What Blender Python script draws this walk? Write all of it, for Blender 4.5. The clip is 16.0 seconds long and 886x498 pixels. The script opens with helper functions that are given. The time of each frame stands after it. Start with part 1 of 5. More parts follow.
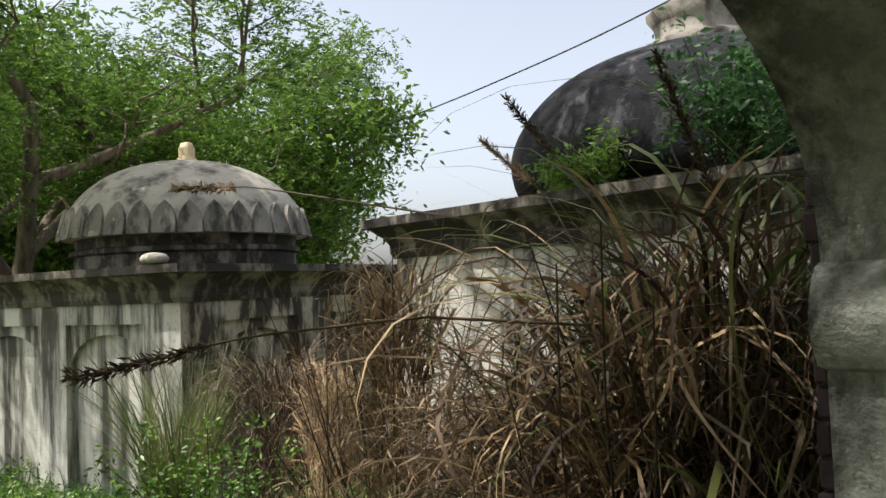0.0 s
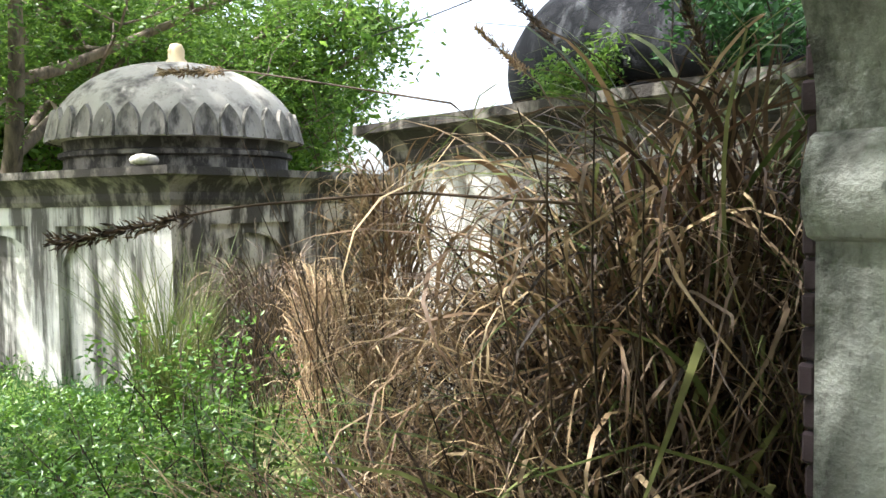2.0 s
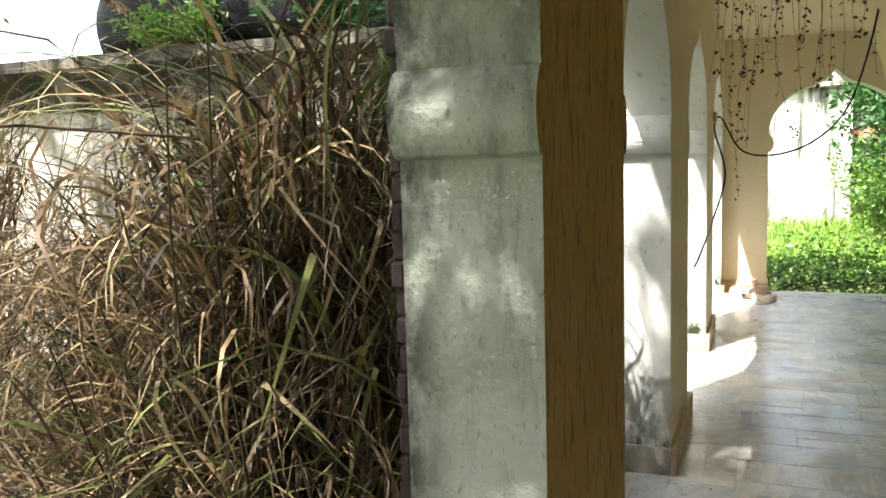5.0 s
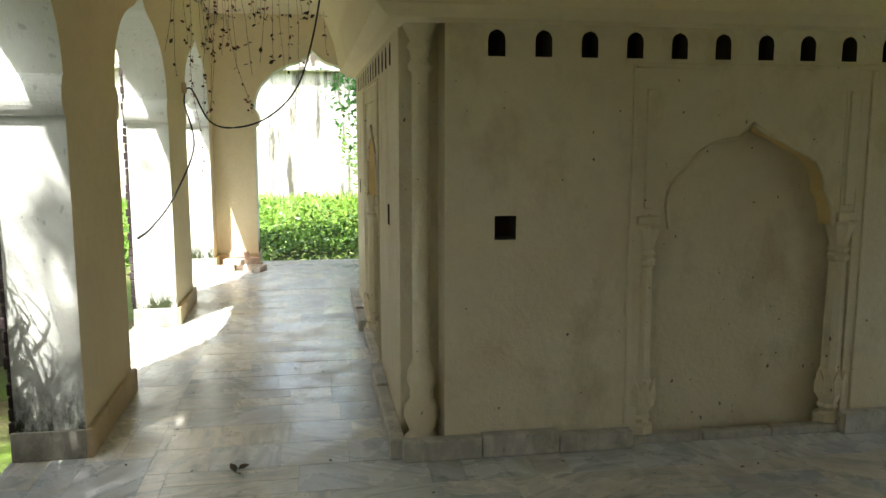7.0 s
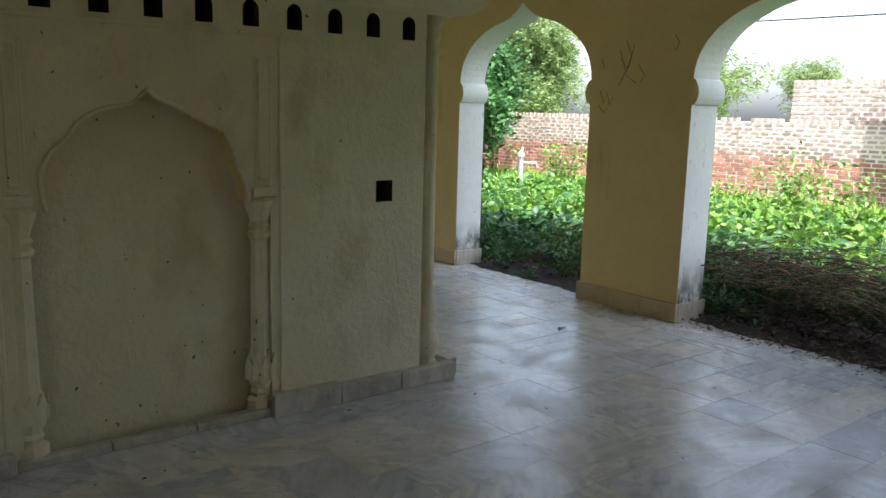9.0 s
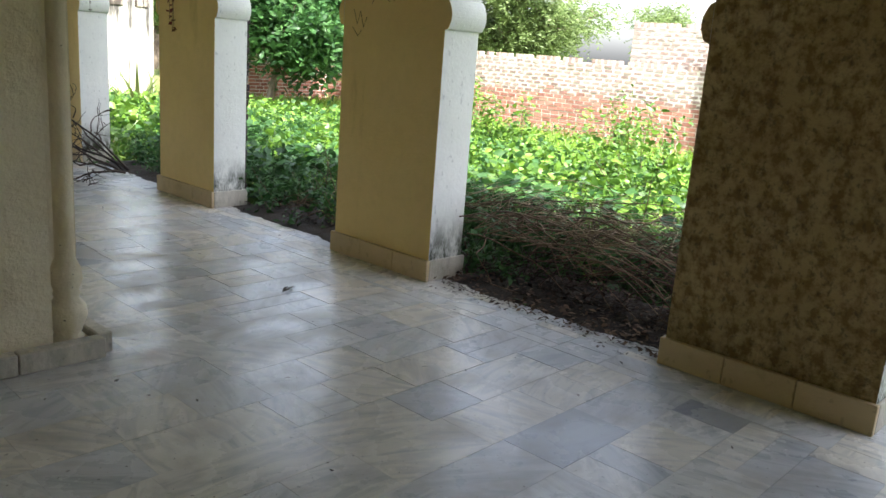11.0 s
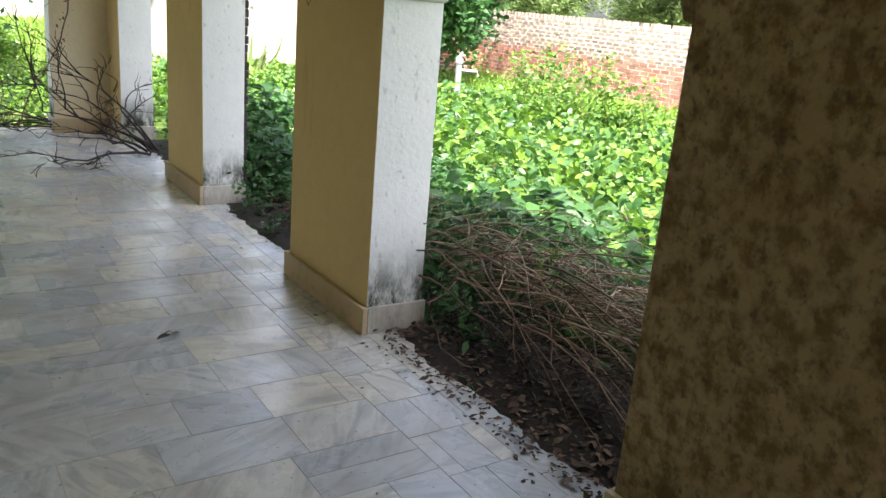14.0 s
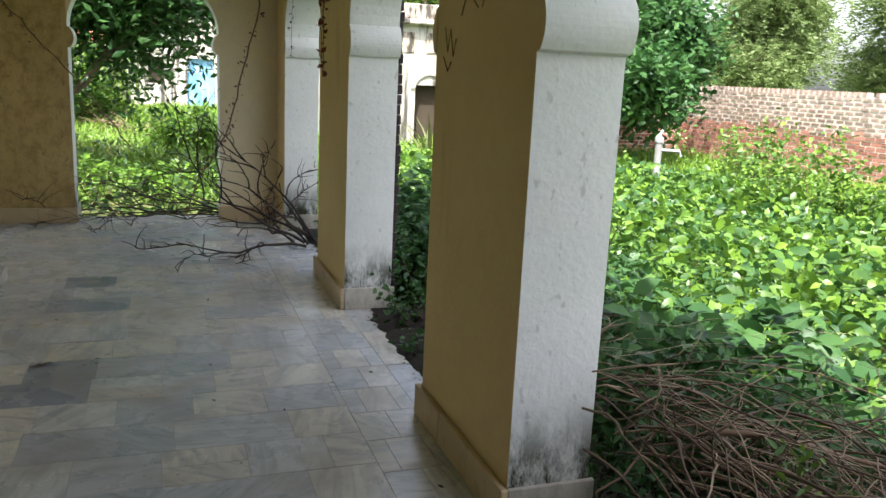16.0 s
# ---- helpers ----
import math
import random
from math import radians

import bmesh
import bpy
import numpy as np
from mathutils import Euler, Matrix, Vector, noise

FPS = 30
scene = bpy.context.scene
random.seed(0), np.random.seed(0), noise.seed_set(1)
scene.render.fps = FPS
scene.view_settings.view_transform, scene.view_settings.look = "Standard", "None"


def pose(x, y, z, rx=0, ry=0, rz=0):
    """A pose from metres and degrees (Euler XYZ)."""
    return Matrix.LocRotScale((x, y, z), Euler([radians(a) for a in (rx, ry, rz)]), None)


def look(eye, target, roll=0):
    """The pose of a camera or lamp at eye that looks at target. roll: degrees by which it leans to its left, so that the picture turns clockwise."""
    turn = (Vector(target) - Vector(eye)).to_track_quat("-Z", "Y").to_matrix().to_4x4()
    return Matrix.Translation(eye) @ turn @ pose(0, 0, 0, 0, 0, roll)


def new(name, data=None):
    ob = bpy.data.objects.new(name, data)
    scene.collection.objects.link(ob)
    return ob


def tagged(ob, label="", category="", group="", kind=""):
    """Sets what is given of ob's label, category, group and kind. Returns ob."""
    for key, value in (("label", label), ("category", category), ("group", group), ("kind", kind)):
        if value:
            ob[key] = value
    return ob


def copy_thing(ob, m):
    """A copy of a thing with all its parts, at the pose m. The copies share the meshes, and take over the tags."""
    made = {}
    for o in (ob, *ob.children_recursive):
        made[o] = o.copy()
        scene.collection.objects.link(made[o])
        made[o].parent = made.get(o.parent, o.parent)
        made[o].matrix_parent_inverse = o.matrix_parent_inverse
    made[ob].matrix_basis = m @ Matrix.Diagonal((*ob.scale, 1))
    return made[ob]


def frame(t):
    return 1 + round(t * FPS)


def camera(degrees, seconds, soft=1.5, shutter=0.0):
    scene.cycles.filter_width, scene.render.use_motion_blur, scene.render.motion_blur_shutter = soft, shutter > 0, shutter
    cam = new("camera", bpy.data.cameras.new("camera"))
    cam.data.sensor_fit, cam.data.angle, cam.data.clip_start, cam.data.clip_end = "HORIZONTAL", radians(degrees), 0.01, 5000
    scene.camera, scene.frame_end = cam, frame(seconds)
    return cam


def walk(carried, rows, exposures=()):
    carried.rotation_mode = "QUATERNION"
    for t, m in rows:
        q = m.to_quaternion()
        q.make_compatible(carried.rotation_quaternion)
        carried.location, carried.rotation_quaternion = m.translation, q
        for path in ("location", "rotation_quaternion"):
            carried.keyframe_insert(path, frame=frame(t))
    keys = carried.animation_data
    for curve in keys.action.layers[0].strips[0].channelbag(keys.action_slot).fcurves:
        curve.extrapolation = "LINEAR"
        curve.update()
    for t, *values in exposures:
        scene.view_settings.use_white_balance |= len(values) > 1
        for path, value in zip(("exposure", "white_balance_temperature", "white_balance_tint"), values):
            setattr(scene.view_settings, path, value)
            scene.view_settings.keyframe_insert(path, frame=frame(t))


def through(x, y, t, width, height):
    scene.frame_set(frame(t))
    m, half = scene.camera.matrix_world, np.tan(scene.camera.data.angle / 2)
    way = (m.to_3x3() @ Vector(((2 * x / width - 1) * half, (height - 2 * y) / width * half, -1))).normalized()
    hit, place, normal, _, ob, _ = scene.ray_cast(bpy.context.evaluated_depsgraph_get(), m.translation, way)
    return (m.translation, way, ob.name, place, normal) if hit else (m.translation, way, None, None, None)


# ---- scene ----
cam = camera(57.6, 16.0)
# seconds, eye, target, roll
PATH = [
    (0, (0.315, 0.408, 1.874), (-1.206, 1.704, 1.966), -2.3),
    (0.5, (0.317, 0.415, 1.835), (-1.228, 1.681, 1.937), -1.5),
    (1, (0.307, 0.442, 1.787), (-1.273, 1.669, 1.775), -1.9),
    (1.5, (0.298, 0.469, 1.788), (-1.287, 1.687, 1.744), -2.2),
    (2, (0.3, 0.43, 1.768), (-1.212, 1.734, 1.658), -0.9),
    (2.5, (0.284, 0.412, 1.749), (-1.102, 1.846, 1.608), 0.5),
    (3, (0.261, 0.361, 1.739), (-1.085, 1.828, 1.545), 0.2),
    (5.5, (0.508, 0.247, 1.678), (0.061, 2.182, 1.442), -1.7),
    (6, (0.706, 0.312, 1.674), (0.543, 2.288, 1.411), -1.6),
    (6.5, (0.907, 0.302, 1.663), (0.913, 2.282, 1.385), -1.8),
    (7, (1.086, 0.409, 1.613), (1.409, 2.362, 1.328), -0.0),
    (7.5, (1.262, 0.629, 1.648), (2.06, 2.443, 1.378), 1.8),
    (8, (1.547, 0.616, 1.623), (2.582, 2.303, 1.335), 1.2),
    (8.5, (1.816, 0.55, 1.62), (2.936, 2.178, 1.316), 0.2),
    (9, (2.132, 0.519, 1.594), (3.344, 2.074, 1.258), 1.5),
    (9.5, (2.468, 0.581, 1.583), (3.806, 2.018, 1.201), 2.4),
    (10, (2.859, 0.544, 1.556), (4.304, 1.858, 1.126), 3.1),
    (12.5, (4.361, 0.529, 1.605), (5.733, 1.881, 1.069), 6.1),
    (13, (4.715, 0.548, 1.65), (6.095, 1.875, 1.072), 6.1),
    (13.5, (5.098, 0.632, 1.663), (6.448, 1.975, 1.049), 6.7),
    (14, (5.49, 0.817, 1.689), (6.568, 2.398, 1.108), 4.9),
    (14.5, (5.703, 1.045, 1.703), (6.592, 2.743, 1.133), 2.8),
    (15, (5.933, 1.359, 1.622), (6.655, 3.171, 1.183), 2.5),
    (15.5, (6.107, 1.598, 1.6), (6.796, 3.429, 1.185), 3.3),
    (16, (6.236, 1.826, 1.607), (6.89, 3.668, 1.183), 2.7),
]
# seconds, stops, kelvin, tint
EXPOSURES = [(0.0, 0.35, 6400, 12), (1.0, 0.75, 6300, 12), (1.5, 1.2, 6200, 12), (2.0, 1.6, 6000, 11), (2.5, 2.05, 5600, 10), (3.0, 2.05, 5600, 10), (5.5, 1.9, 6500, 8),
             (7.0, 1.9, 6400, 5), (8.0, 2.0, 5800, 11), (8.5, 1.95, 5700, 12), (9.0, 1.65, 5900, 11), (9.5, 1.38, 5900, 11), (10.0, 1.7, 6100, 11), (12.5, 1.92, 6300, 14), (14.0, 2.0, 6300, 14), (15.0, 1.55, 6300, 13), (16.0, 1.45, 6300, 13)]
walk(cam, [(t, look(eye, target, roll)) for t, eye, target, roll in PATH], EXPOSURES)

# ---- daylight ----
TO_SUN = Vector((-0.30, -0.55, 1.0)).normalized()
world = bpy.data.worlds.new("sky")
world.use_nodes = True
scene.world = world
wn = world.node_tree
sky = wn.nodes.new("ShaderNodeTexSky")
sky.sky_type = "NISHITA"
sky.sun_disc = False
sky.sun_elevation = math.asin(TO_SUN.z)
sky.sun_rotation = math.atan2(TO_SUN.x, TO_SUN.y)
sky.air_density, sky.dust_density, sky.ozone_density = 1.0, 3.6, 1.0
wn.nodes["Background"].inputs["Strength"].default_value = 0.15
haze = wn.nodes.new("ShaderNodeHueSaturation")      # monsoon haze whitens the sky
haze.inputs["Saturation"].default_value, haze.inputs["Value"].default_value = 0.45, 1.35
wn.links.new(sky.outputs[0], haze.inputs["Color"])
wn.links.new(haze.outputs[0], wn.nodes["Background"].inputs["Color"])
sun = new("sun", bpy.data.lights.new("sun", "SUN"))
sun.data.energy, sun.data.angle, sun.data.color = 5.0, radians(0.6), (1.0, 0.96, 0.89)
sun.matrix_world = look(Vector((0, 0, 0)), -TO_SUN)

# ---- materials ----
def shade(name, rough=0.8, metal=0.0, spec=0.3):
    m = bpy.data.materials.new(name)
    m.use_nodes = True
    nt = m.node_tree
    b = nt.nodes["Principled BSDF"]
    b.inputs["Roughness"].default_value = rough
    b.inputs["Metallic"].default_value = metal
    b.inputs["Specular IOR Level"].default_value = spec
    return m, nt, b


def noise_fac(nt, scale, lo=0.35, hi=0.65, detail=6.0, squash=(1, 1, 1), rough=0.6, seed=0.0):
    geo = nt.nodes.new("ShaderNodeNewGeometry")
    mp = nt.nodes.new("ShaderNodeMapping")
    mp.inputs["Scale"].default_value = squash
    mp.inputs["Location"].default_value = (seed, seed * 1.7, seed * 0.6)
    nt.links.new(geo.outputs["Position"], mp.inputs["Vector"])
    n = nt.nodes.new("ShaderNodeTexNoise")
    n.inputs["Scale"].default_value, n.inputs["Detail"].default_value, n.inputs["Roughness"].default_value = scale, detail, rough
    nt.links.new(mp.outputs[0], n.inputs["Vector"])
    r = nt.nodes.new("ShaderNodeMapRange")
    r.inputs["From Min"].default_value, r.inputs["From Max"].default_value = lo, hi
    nt.links.new(n.outputs["Fac"], r.inputs["Value"])
    return r.outputs[0]


def blend(nt, fac, a, b, mode="MIX"):
    mx = nt.nodes.new("ShaderNodeMix")
    mx.data_type, mx.blend_type = "RGBA", mode
    for sock, v in ((mx.inputs[0], fac), (mx.inputs[6], a), (mx.inputs[7], b)):
        if isinstance(v, bpy.types.NodeSocket):
            nt.links.new(v, sock)
        elif isinstance(v, (int, float)):
            sock.default_value = v
        else:
            sock.default_value = (*v, 1)
    return mx.outputs[2]


def times(nt, a, b):
    m = nt.nodes.new("ShaderNodeMath")
    m.operation = "MULTIPLY"
    for sock, v in ((m.inputs[0], a), (m.inputs[1], b)):
        if isinstance(v, bpy.types.NodeSocket):
            nt.links.new(v, sock)
        else:
            sock.default_value = v
    return m.outputs[0]


def relief(nt, b, fac, strength=0.3, dist=0.01):
    bp = nt.nodes.new("ShaderNodeBump")
    bp.inputs["Strength"].default_value, bp.inputs["Distance"].default_value = strength, dist
    nt.links.new(fac, bp.inputs["Height"])
    nt.links.new(bp.outputs[0], b.inputs["Normal"])


def height_mask(nt, low, high):
    """1 below low, 0 above high."""
    geo = nt.nodes.new("ShaderNodeNewGeometry")
    sp = nt.nodes.new("ShaderNodeSeparateXYZ")
    nt.links.new(geo.outputs["Position"], sp.inputs[0])
    r = nt.nodes.new("ShaderNodeMapRange")
    r.inputs["From Min"].default_value, r.inputs["From Max"].default_value = high, low
    nt.links.new(sp.outputs["Z"], r.inputs["Value"])
    return r.outputs[0]


def plaster(name, base, second, stain, stain_lo=0.55, stain_hi=0.7, streak=(1, 1, 0.25), pits=0.0, algae=0.0, rough=0.85, stain_scale=2.5, bump=0.35, grime=None, pit=(26, 0.64, 0.70, 0.6)):
    m, nt, b = shade(name, rough)
    c = blend(nt, noise_fac(nt, 1.3, 0.35, 0.7), base, second)
    c = blend(nt, times(nt, noise_fac(nt, 14, 0.45, 0.75), 0.35), c, tuple(v * 0.82 for v in base))
    c = blend(nt, times(nt, noise_fac(nt, stain_scale, stain_lo, stain_hi, 8, streak, 0.65, 3.0), 0.9), c, stain)
    if pits:
        c = blend(nt, times(nt, noise_fac(nt, pit[0], pit[1], pit[2], 3, (1, 1, pit[3]), 0.5, 8.0), pits), c, (0.05, 0.045, 0.035))
    if grime:   # soot that has crept along one weathered edge and over the impost
        geo = nt.nodes.new("ShaderNodeNewGeometry")
        sp = nt.nodes.new("ShaderNodeSeparateXYZ")
        nt.links.new(geo.outputs["Position"], sp.inputs[0])
        for axis, lo, hi, amount in grime:
            r = nt.nodes.new("ShaderNodeMapRange")
            r.inputs["From Min"].default_value, r.inputs["From Max"].default_value = lo, hi
            nt.links.new(sp.outputs[axis], r.inputs["Value"])
            c = blend(nt, times(nt, times(nt, r.outputs[0], noise_fac(nt, 9, 0.34, 0.56, 8, (1, 1, 0.5), 0.7, 2.0)), amount), c, (0.05, 0.05, 0.042))
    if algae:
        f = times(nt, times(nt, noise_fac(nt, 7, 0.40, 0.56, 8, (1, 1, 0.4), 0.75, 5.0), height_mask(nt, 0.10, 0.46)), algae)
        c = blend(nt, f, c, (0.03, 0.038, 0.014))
    nt.links.new(c, b.inputs["Base Color"])
    relief(nt, b, noise_fac(nt, 35, 0.2, 0.8, 6), bump, 0.008)
    return m


CREAM = plaster("cream_limewash", (0.78, 0.60, 0.29), (0.72, 0.54, 0.25), (0.45, 0.33, 0.16), 0.62, 0.8)
CREAM_PALE = plaster("pale_limewash", (0.84, 0.73, 0.50), (0.80, 0.68, 0.45), (0.55, 0.42, 0.24), 0.62, 0.85)
WALL_CELL = plaster("aged_cream_plaster", (0.74, 0.67, 0.50), (0.66, 0.57, 0.38), (0.42, 0.33, 0.17), 0.52, 0.80, (1, 1, 0.6), 0.8, bump=0.6, pit=(26, 0.71, 0.74, 0.8))
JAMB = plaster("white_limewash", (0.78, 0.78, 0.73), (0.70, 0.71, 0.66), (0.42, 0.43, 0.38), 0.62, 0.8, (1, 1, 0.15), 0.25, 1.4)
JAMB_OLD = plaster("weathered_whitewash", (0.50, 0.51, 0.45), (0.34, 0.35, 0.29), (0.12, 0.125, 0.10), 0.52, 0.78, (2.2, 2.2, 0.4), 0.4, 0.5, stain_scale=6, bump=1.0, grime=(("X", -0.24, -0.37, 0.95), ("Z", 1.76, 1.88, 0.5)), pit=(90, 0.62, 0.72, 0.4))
OCHRE_OLD = plaster("stained_ochre_wash", (0.47, 0.31, 0.09), (0.38, 0.23, 0.06), (0.17, 0.09, 0.02), 0.54, 0.66, (3, 3, 0.7), 0.45, 0.0, stain_scale=9, bump=0.8, pit=(34, 0.60, 0.66, 0.35))
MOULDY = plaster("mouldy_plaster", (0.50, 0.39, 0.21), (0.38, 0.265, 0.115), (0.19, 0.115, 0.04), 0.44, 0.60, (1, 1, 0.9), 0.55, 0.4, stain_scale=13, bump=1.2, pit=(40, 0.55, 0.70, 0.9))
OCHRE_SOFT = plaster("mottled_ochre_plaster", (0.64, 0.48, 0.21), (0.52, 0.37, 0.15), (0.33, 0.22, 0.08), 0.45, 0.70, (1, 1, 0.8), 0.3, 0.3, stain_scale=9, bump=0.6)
OUTSIDE = plaster("outer_weathered_wall", (0.50, 0.47, 0.40), (0.38, 0.35, 0.29), (0.05, 0.045, 0.04), 0.45, 0.62, (1, 1, 0.2), 0.6)
RUIN = plaster("streaked_tomb_plaster", (0.60, 0.58, 0.52), (0.42, 0.39, 0.33), (0.03, 0.026, 0.02), 0.46, 0.60, (2.0, 2.0, 0.22), 0.5, stain_scale=1.6, bump=0.6)
RUIN_DARK = plaster("soot_stained_plaster", (0.60, 0.54, 0.45), (0.34, 0.27, 0.20), (0.025, 0.019, 0.014), 0.43, 0.53, (1.3, 1.3, 0.36), 0.7, stain_scale=2.6, bump=0.9)
# stains plus the tree shade on cornice and drum, both put into the colour
RUIN_BLACK = plaster("stained_and_shaded_lime_moulding", (0.30, 0.27, 0.22), (0.13, 0.11, 0.09), (0.02, 0.016, 0.013), 0.40, 0.52, (1.0, 1.0, 0.5), 0.6, stain_scale=3.0, bump=0.9)
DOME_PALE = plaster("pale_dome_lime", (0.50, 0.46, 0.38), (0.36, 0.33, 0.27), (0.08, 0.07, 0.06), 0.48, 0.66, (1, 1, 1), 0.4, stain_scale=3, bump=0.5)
# lime crust, with the dome's lack of sun put into the near-black colour
DOME_DARK = plaster("crusted_unlit_dome_lime", (0.020, 0.020, 0.022), (0.011, 0.011, 0.013), (0.13, 0.13, 0.135), 0.54, 0.70, (1, 1, 0.6), 0.5, rough=1.0, stain_scale=4, bump=1.0)
SKIRT = plaster("buff_sandstone", (0.60, 0.47, 0.28), (0.52, 0.40, 0.24), (0.30, 0.22, 0.12), 0.55, 0.75, (1, 1, 1), 0.2, rough=0.55)
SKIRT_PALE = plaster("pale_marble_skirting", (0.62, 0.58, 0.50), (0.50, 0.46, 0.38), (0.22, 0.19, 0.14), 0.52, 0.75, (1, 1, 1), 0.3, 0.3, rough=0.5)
JOINT = plaster("grimy_mortar", (0.46, 0.45, 0.42), (0.38, 0.37, 0.34), (0.16, 0.14, 0.11))
# shade inside slots, holes and doorways, put into a near-black colour
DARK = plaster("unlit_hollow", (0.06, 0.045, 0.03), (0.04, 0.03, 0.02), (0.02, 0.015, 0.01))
# earth under the brushwood; the shade of the heap is put into this near-black
SOIL = plaster("shaded_earth", (0.035, 0.027, 0.019), (0.022, 0.017, 0.012), (0.011, 0.009, 0.007), 0.45, 0.7, (1, 1, 1), 0.3, bump=0.8)
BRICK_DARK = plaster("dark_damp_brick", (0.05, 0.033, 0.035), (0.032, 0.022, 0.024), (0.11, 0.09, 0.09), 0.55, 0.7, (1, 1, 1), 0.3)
RED = plaster("red_brick", (0.42, 0.17, 0.10), (0.34, 0.14, 0.09), (0.55, 0.42, 0.34), 0.55, 0.75, (1, 1, 1), 0.2)
MORTAR = plaster("lime_mortar", (0.62, 0.56, 0.48), (0.52, 0.46, 0.39), (0.2, 0.17, 0.14))


def marble():
    m, nt, b = shade("worn_marble", 0.28, 0, 0.5)
    info = nt.nodes.new("ShaderNodeObjectInfo")
    geo = nt.nodes.new("ShaderNodeNewGeometry")
    add = nt.nodes.new("ShaderNodeMath")
    add.operation = "ADD"
    nt.links.new(info.outputs["Random"], add.inputs[0])
    nt.links.new(geo.outputs["Random Per Island"], add.inputs[1])
    fr = nt.nodes.new("ShaderNodeMath")
    fr.operation = "FRACT"
    nt.links.new(add.outputs[0], fr.inputs[0])
    ramp = nt.nodes.new("ShaderNodeValToRGB")
    cr = ramp.color_ramp
    cr.elements[0].position, cr.elements[0].color = 0.0, (0.30, 0.32, 0.34, 1)
    cr.elements[1].position, cr.elements[1].color = 1.0, (0.68, 0.66, 0.60, 1)
    for p, c in ((0.012, (0.33, 0.36, 0.40)), (0.02, (0.50, 0.52, 0.54)), (0.4, (0.64, 0.65, 0.64)), (0.8, (0.70, 0.66, 0.57))):
        cr.elements.new(p).color = (*c, 1)
    nt.links.new(fr.outputs[0], ramp.inputs[0])
    # veins run at their own slant in each slab
    mp = nt.nodes.new("ShaderNodeVectorRotate")
    mp.rotation_type = "Z_AXIS"
    nt.links.new(geo.outputs["Position"], mp.inputs["Vector"])
    nt.links.new(times(nt, fr.outputs[0], 37.0), mp.inputs["Angle"])
    sc = nt.nodes.new("ShaderNodeMapping")
    sc.inputs["Scale"].default_value = (2.0, 9.0, 2.0)
    nt.links.new(mp.outputs[0], sc.inputs["Vector"])
    n = nt.nodes.new("ShaderNodeTexNoise")
    n.inputs["Scale"].default_value, n.inputs["Detail"].default_value, n.inputs["Distortion"].default_value = 1.6, 8, 1.2
    nt.links.new(sc.outputs[0], n.inputs["Vector"])
    r = nt.nodes.new("ShaderNodeMapRange")
    r.inputs["From Min"].default_value, r.inputs["From Max"].default_value = 0.44, 0.72
    nt.links.new(n.outputs["Fac"], r.inputs["Value"])
    c = blend(nt, times(nt, r.outputs[0], 0.65), ramp.outputs[0], (0.25, 0.27, 0.30))
    dirt = noise_fac(nt, 3.0, 0.45, 0.72, 8)
    c = blend(nt, times(nt, dirt, 0.55), c, (0.30, 0.25, 0.18))
    c = blend(nt, times(nt, noise_fac(nt, 40, 0.66, 0.72, 3), 0.7), c, (0.08, 0.07, 0.055))
    nt.links.new(c, b.inputs["Base Color"])
    rr = nt.nodes.new("ShaderNodeMapRange")
    rr.inputs["To Min"].default_value, rr.inputs["To Max"].default_value = 0.24, 0.50
    nt.links.new(dirt, rr.inputs["Value"])
    nt.links.new(rr.outputs[0], b.inputs["Roughness"])
    relief(nt, b, noise_fac(nt, 9, 0.2, 0.8, 4), 0.12, 0.004)
    return m


MARBLE = marble()


def leafy(name, a, b_, c_, rough=0.45, through=0.35, spec=0.35):
    """Leaf and stalk material: each leaf its own tint, some light passes through."""
    m, nt, b = shade(name, rough, 0, spec)
    geo = nt.nodes.new("ShaderNodeNewGeometry")
    ramp = nt.nodes.new("ShaderNodeValToRGB")
    ramp.color_ramp.elements[0].color, ramp.color_ramp.elements[1].color = (*a, 1), (*c_, 1)
    ramp.color_ramp.elements.new(0.5).color = (*b_, 1)
    nt.links.new(geo.outputs["Random Per Island"], ramp.inputs[0])
    col = blend(nt, times(nt, noise_fac(nt, 2.0, 0.4, 0.7, 3), 0.4), ramp.outputs[0], a)
    nt.links.new(col, b.inputs["Base Color"])
    tr = nt.nodes.new("ShaderNodeBsdfTranslucent")
    nt.links.new(col, tr.inputs["Color"])
    mix = nt.nodes.new("ShaderNodeMixShader")
    mix.inputs[0].default_value = through
    nt.links.new(b.outputs[0], mix.inputs[1])
    nt.links.new(tr.outputs[0], mix.inputs[2])
    nt.links.new(mix.outputs[0], nt.nodes["Material Output"].inputs["Surface"])
    return m


LEAF = leafy("fresh_leaf", (0.035, 0.09, 0.012), (0.10, 0.205, 0.022), (0.20, 0.35, 0.035), 0.40, 0.28, 0.5)
# deep green plants, and leaves whose shade is put into the colour
LEAF_DEEP = leafy("deep_and_shaded_leaf", (0.025, 0.075, 0.02), (0.045, 0.12, 0.03), (0.08, 0.18, 0.045))
LEAF_TREE = leafy("tree_leaf", (0.05, 0.11, 0.017), (0.115, 0.21, 0.03), (0.22, 0.34, 0.055), 0.4, 0.48)
LEAF_GREY = leafy("dusty_leaf", (0.13, 0.19, 0.065), (0.21, 0.29, 0.10), (0.29, 0.37, 0.15), 0.45, 0.5)
GRASS = leafy("meadow_grass", (0.10, 0.20, 0.02), (0.17, 0.30, 0.03), (0.24, 0.36, 0.06))
REED = leafy("green_reed_blade", (0.08, 0.12, 0.03), (0.14, 0.17, 0.05), (0.22, 0.22, 0.08), 0.5)
STRAW = leafy("dry_straw_blade", (0.13, 0.075, 0.038), (0.34, 0.23, 0.12), (0.58, 0.44, 0.25), 0.6, 0.25)
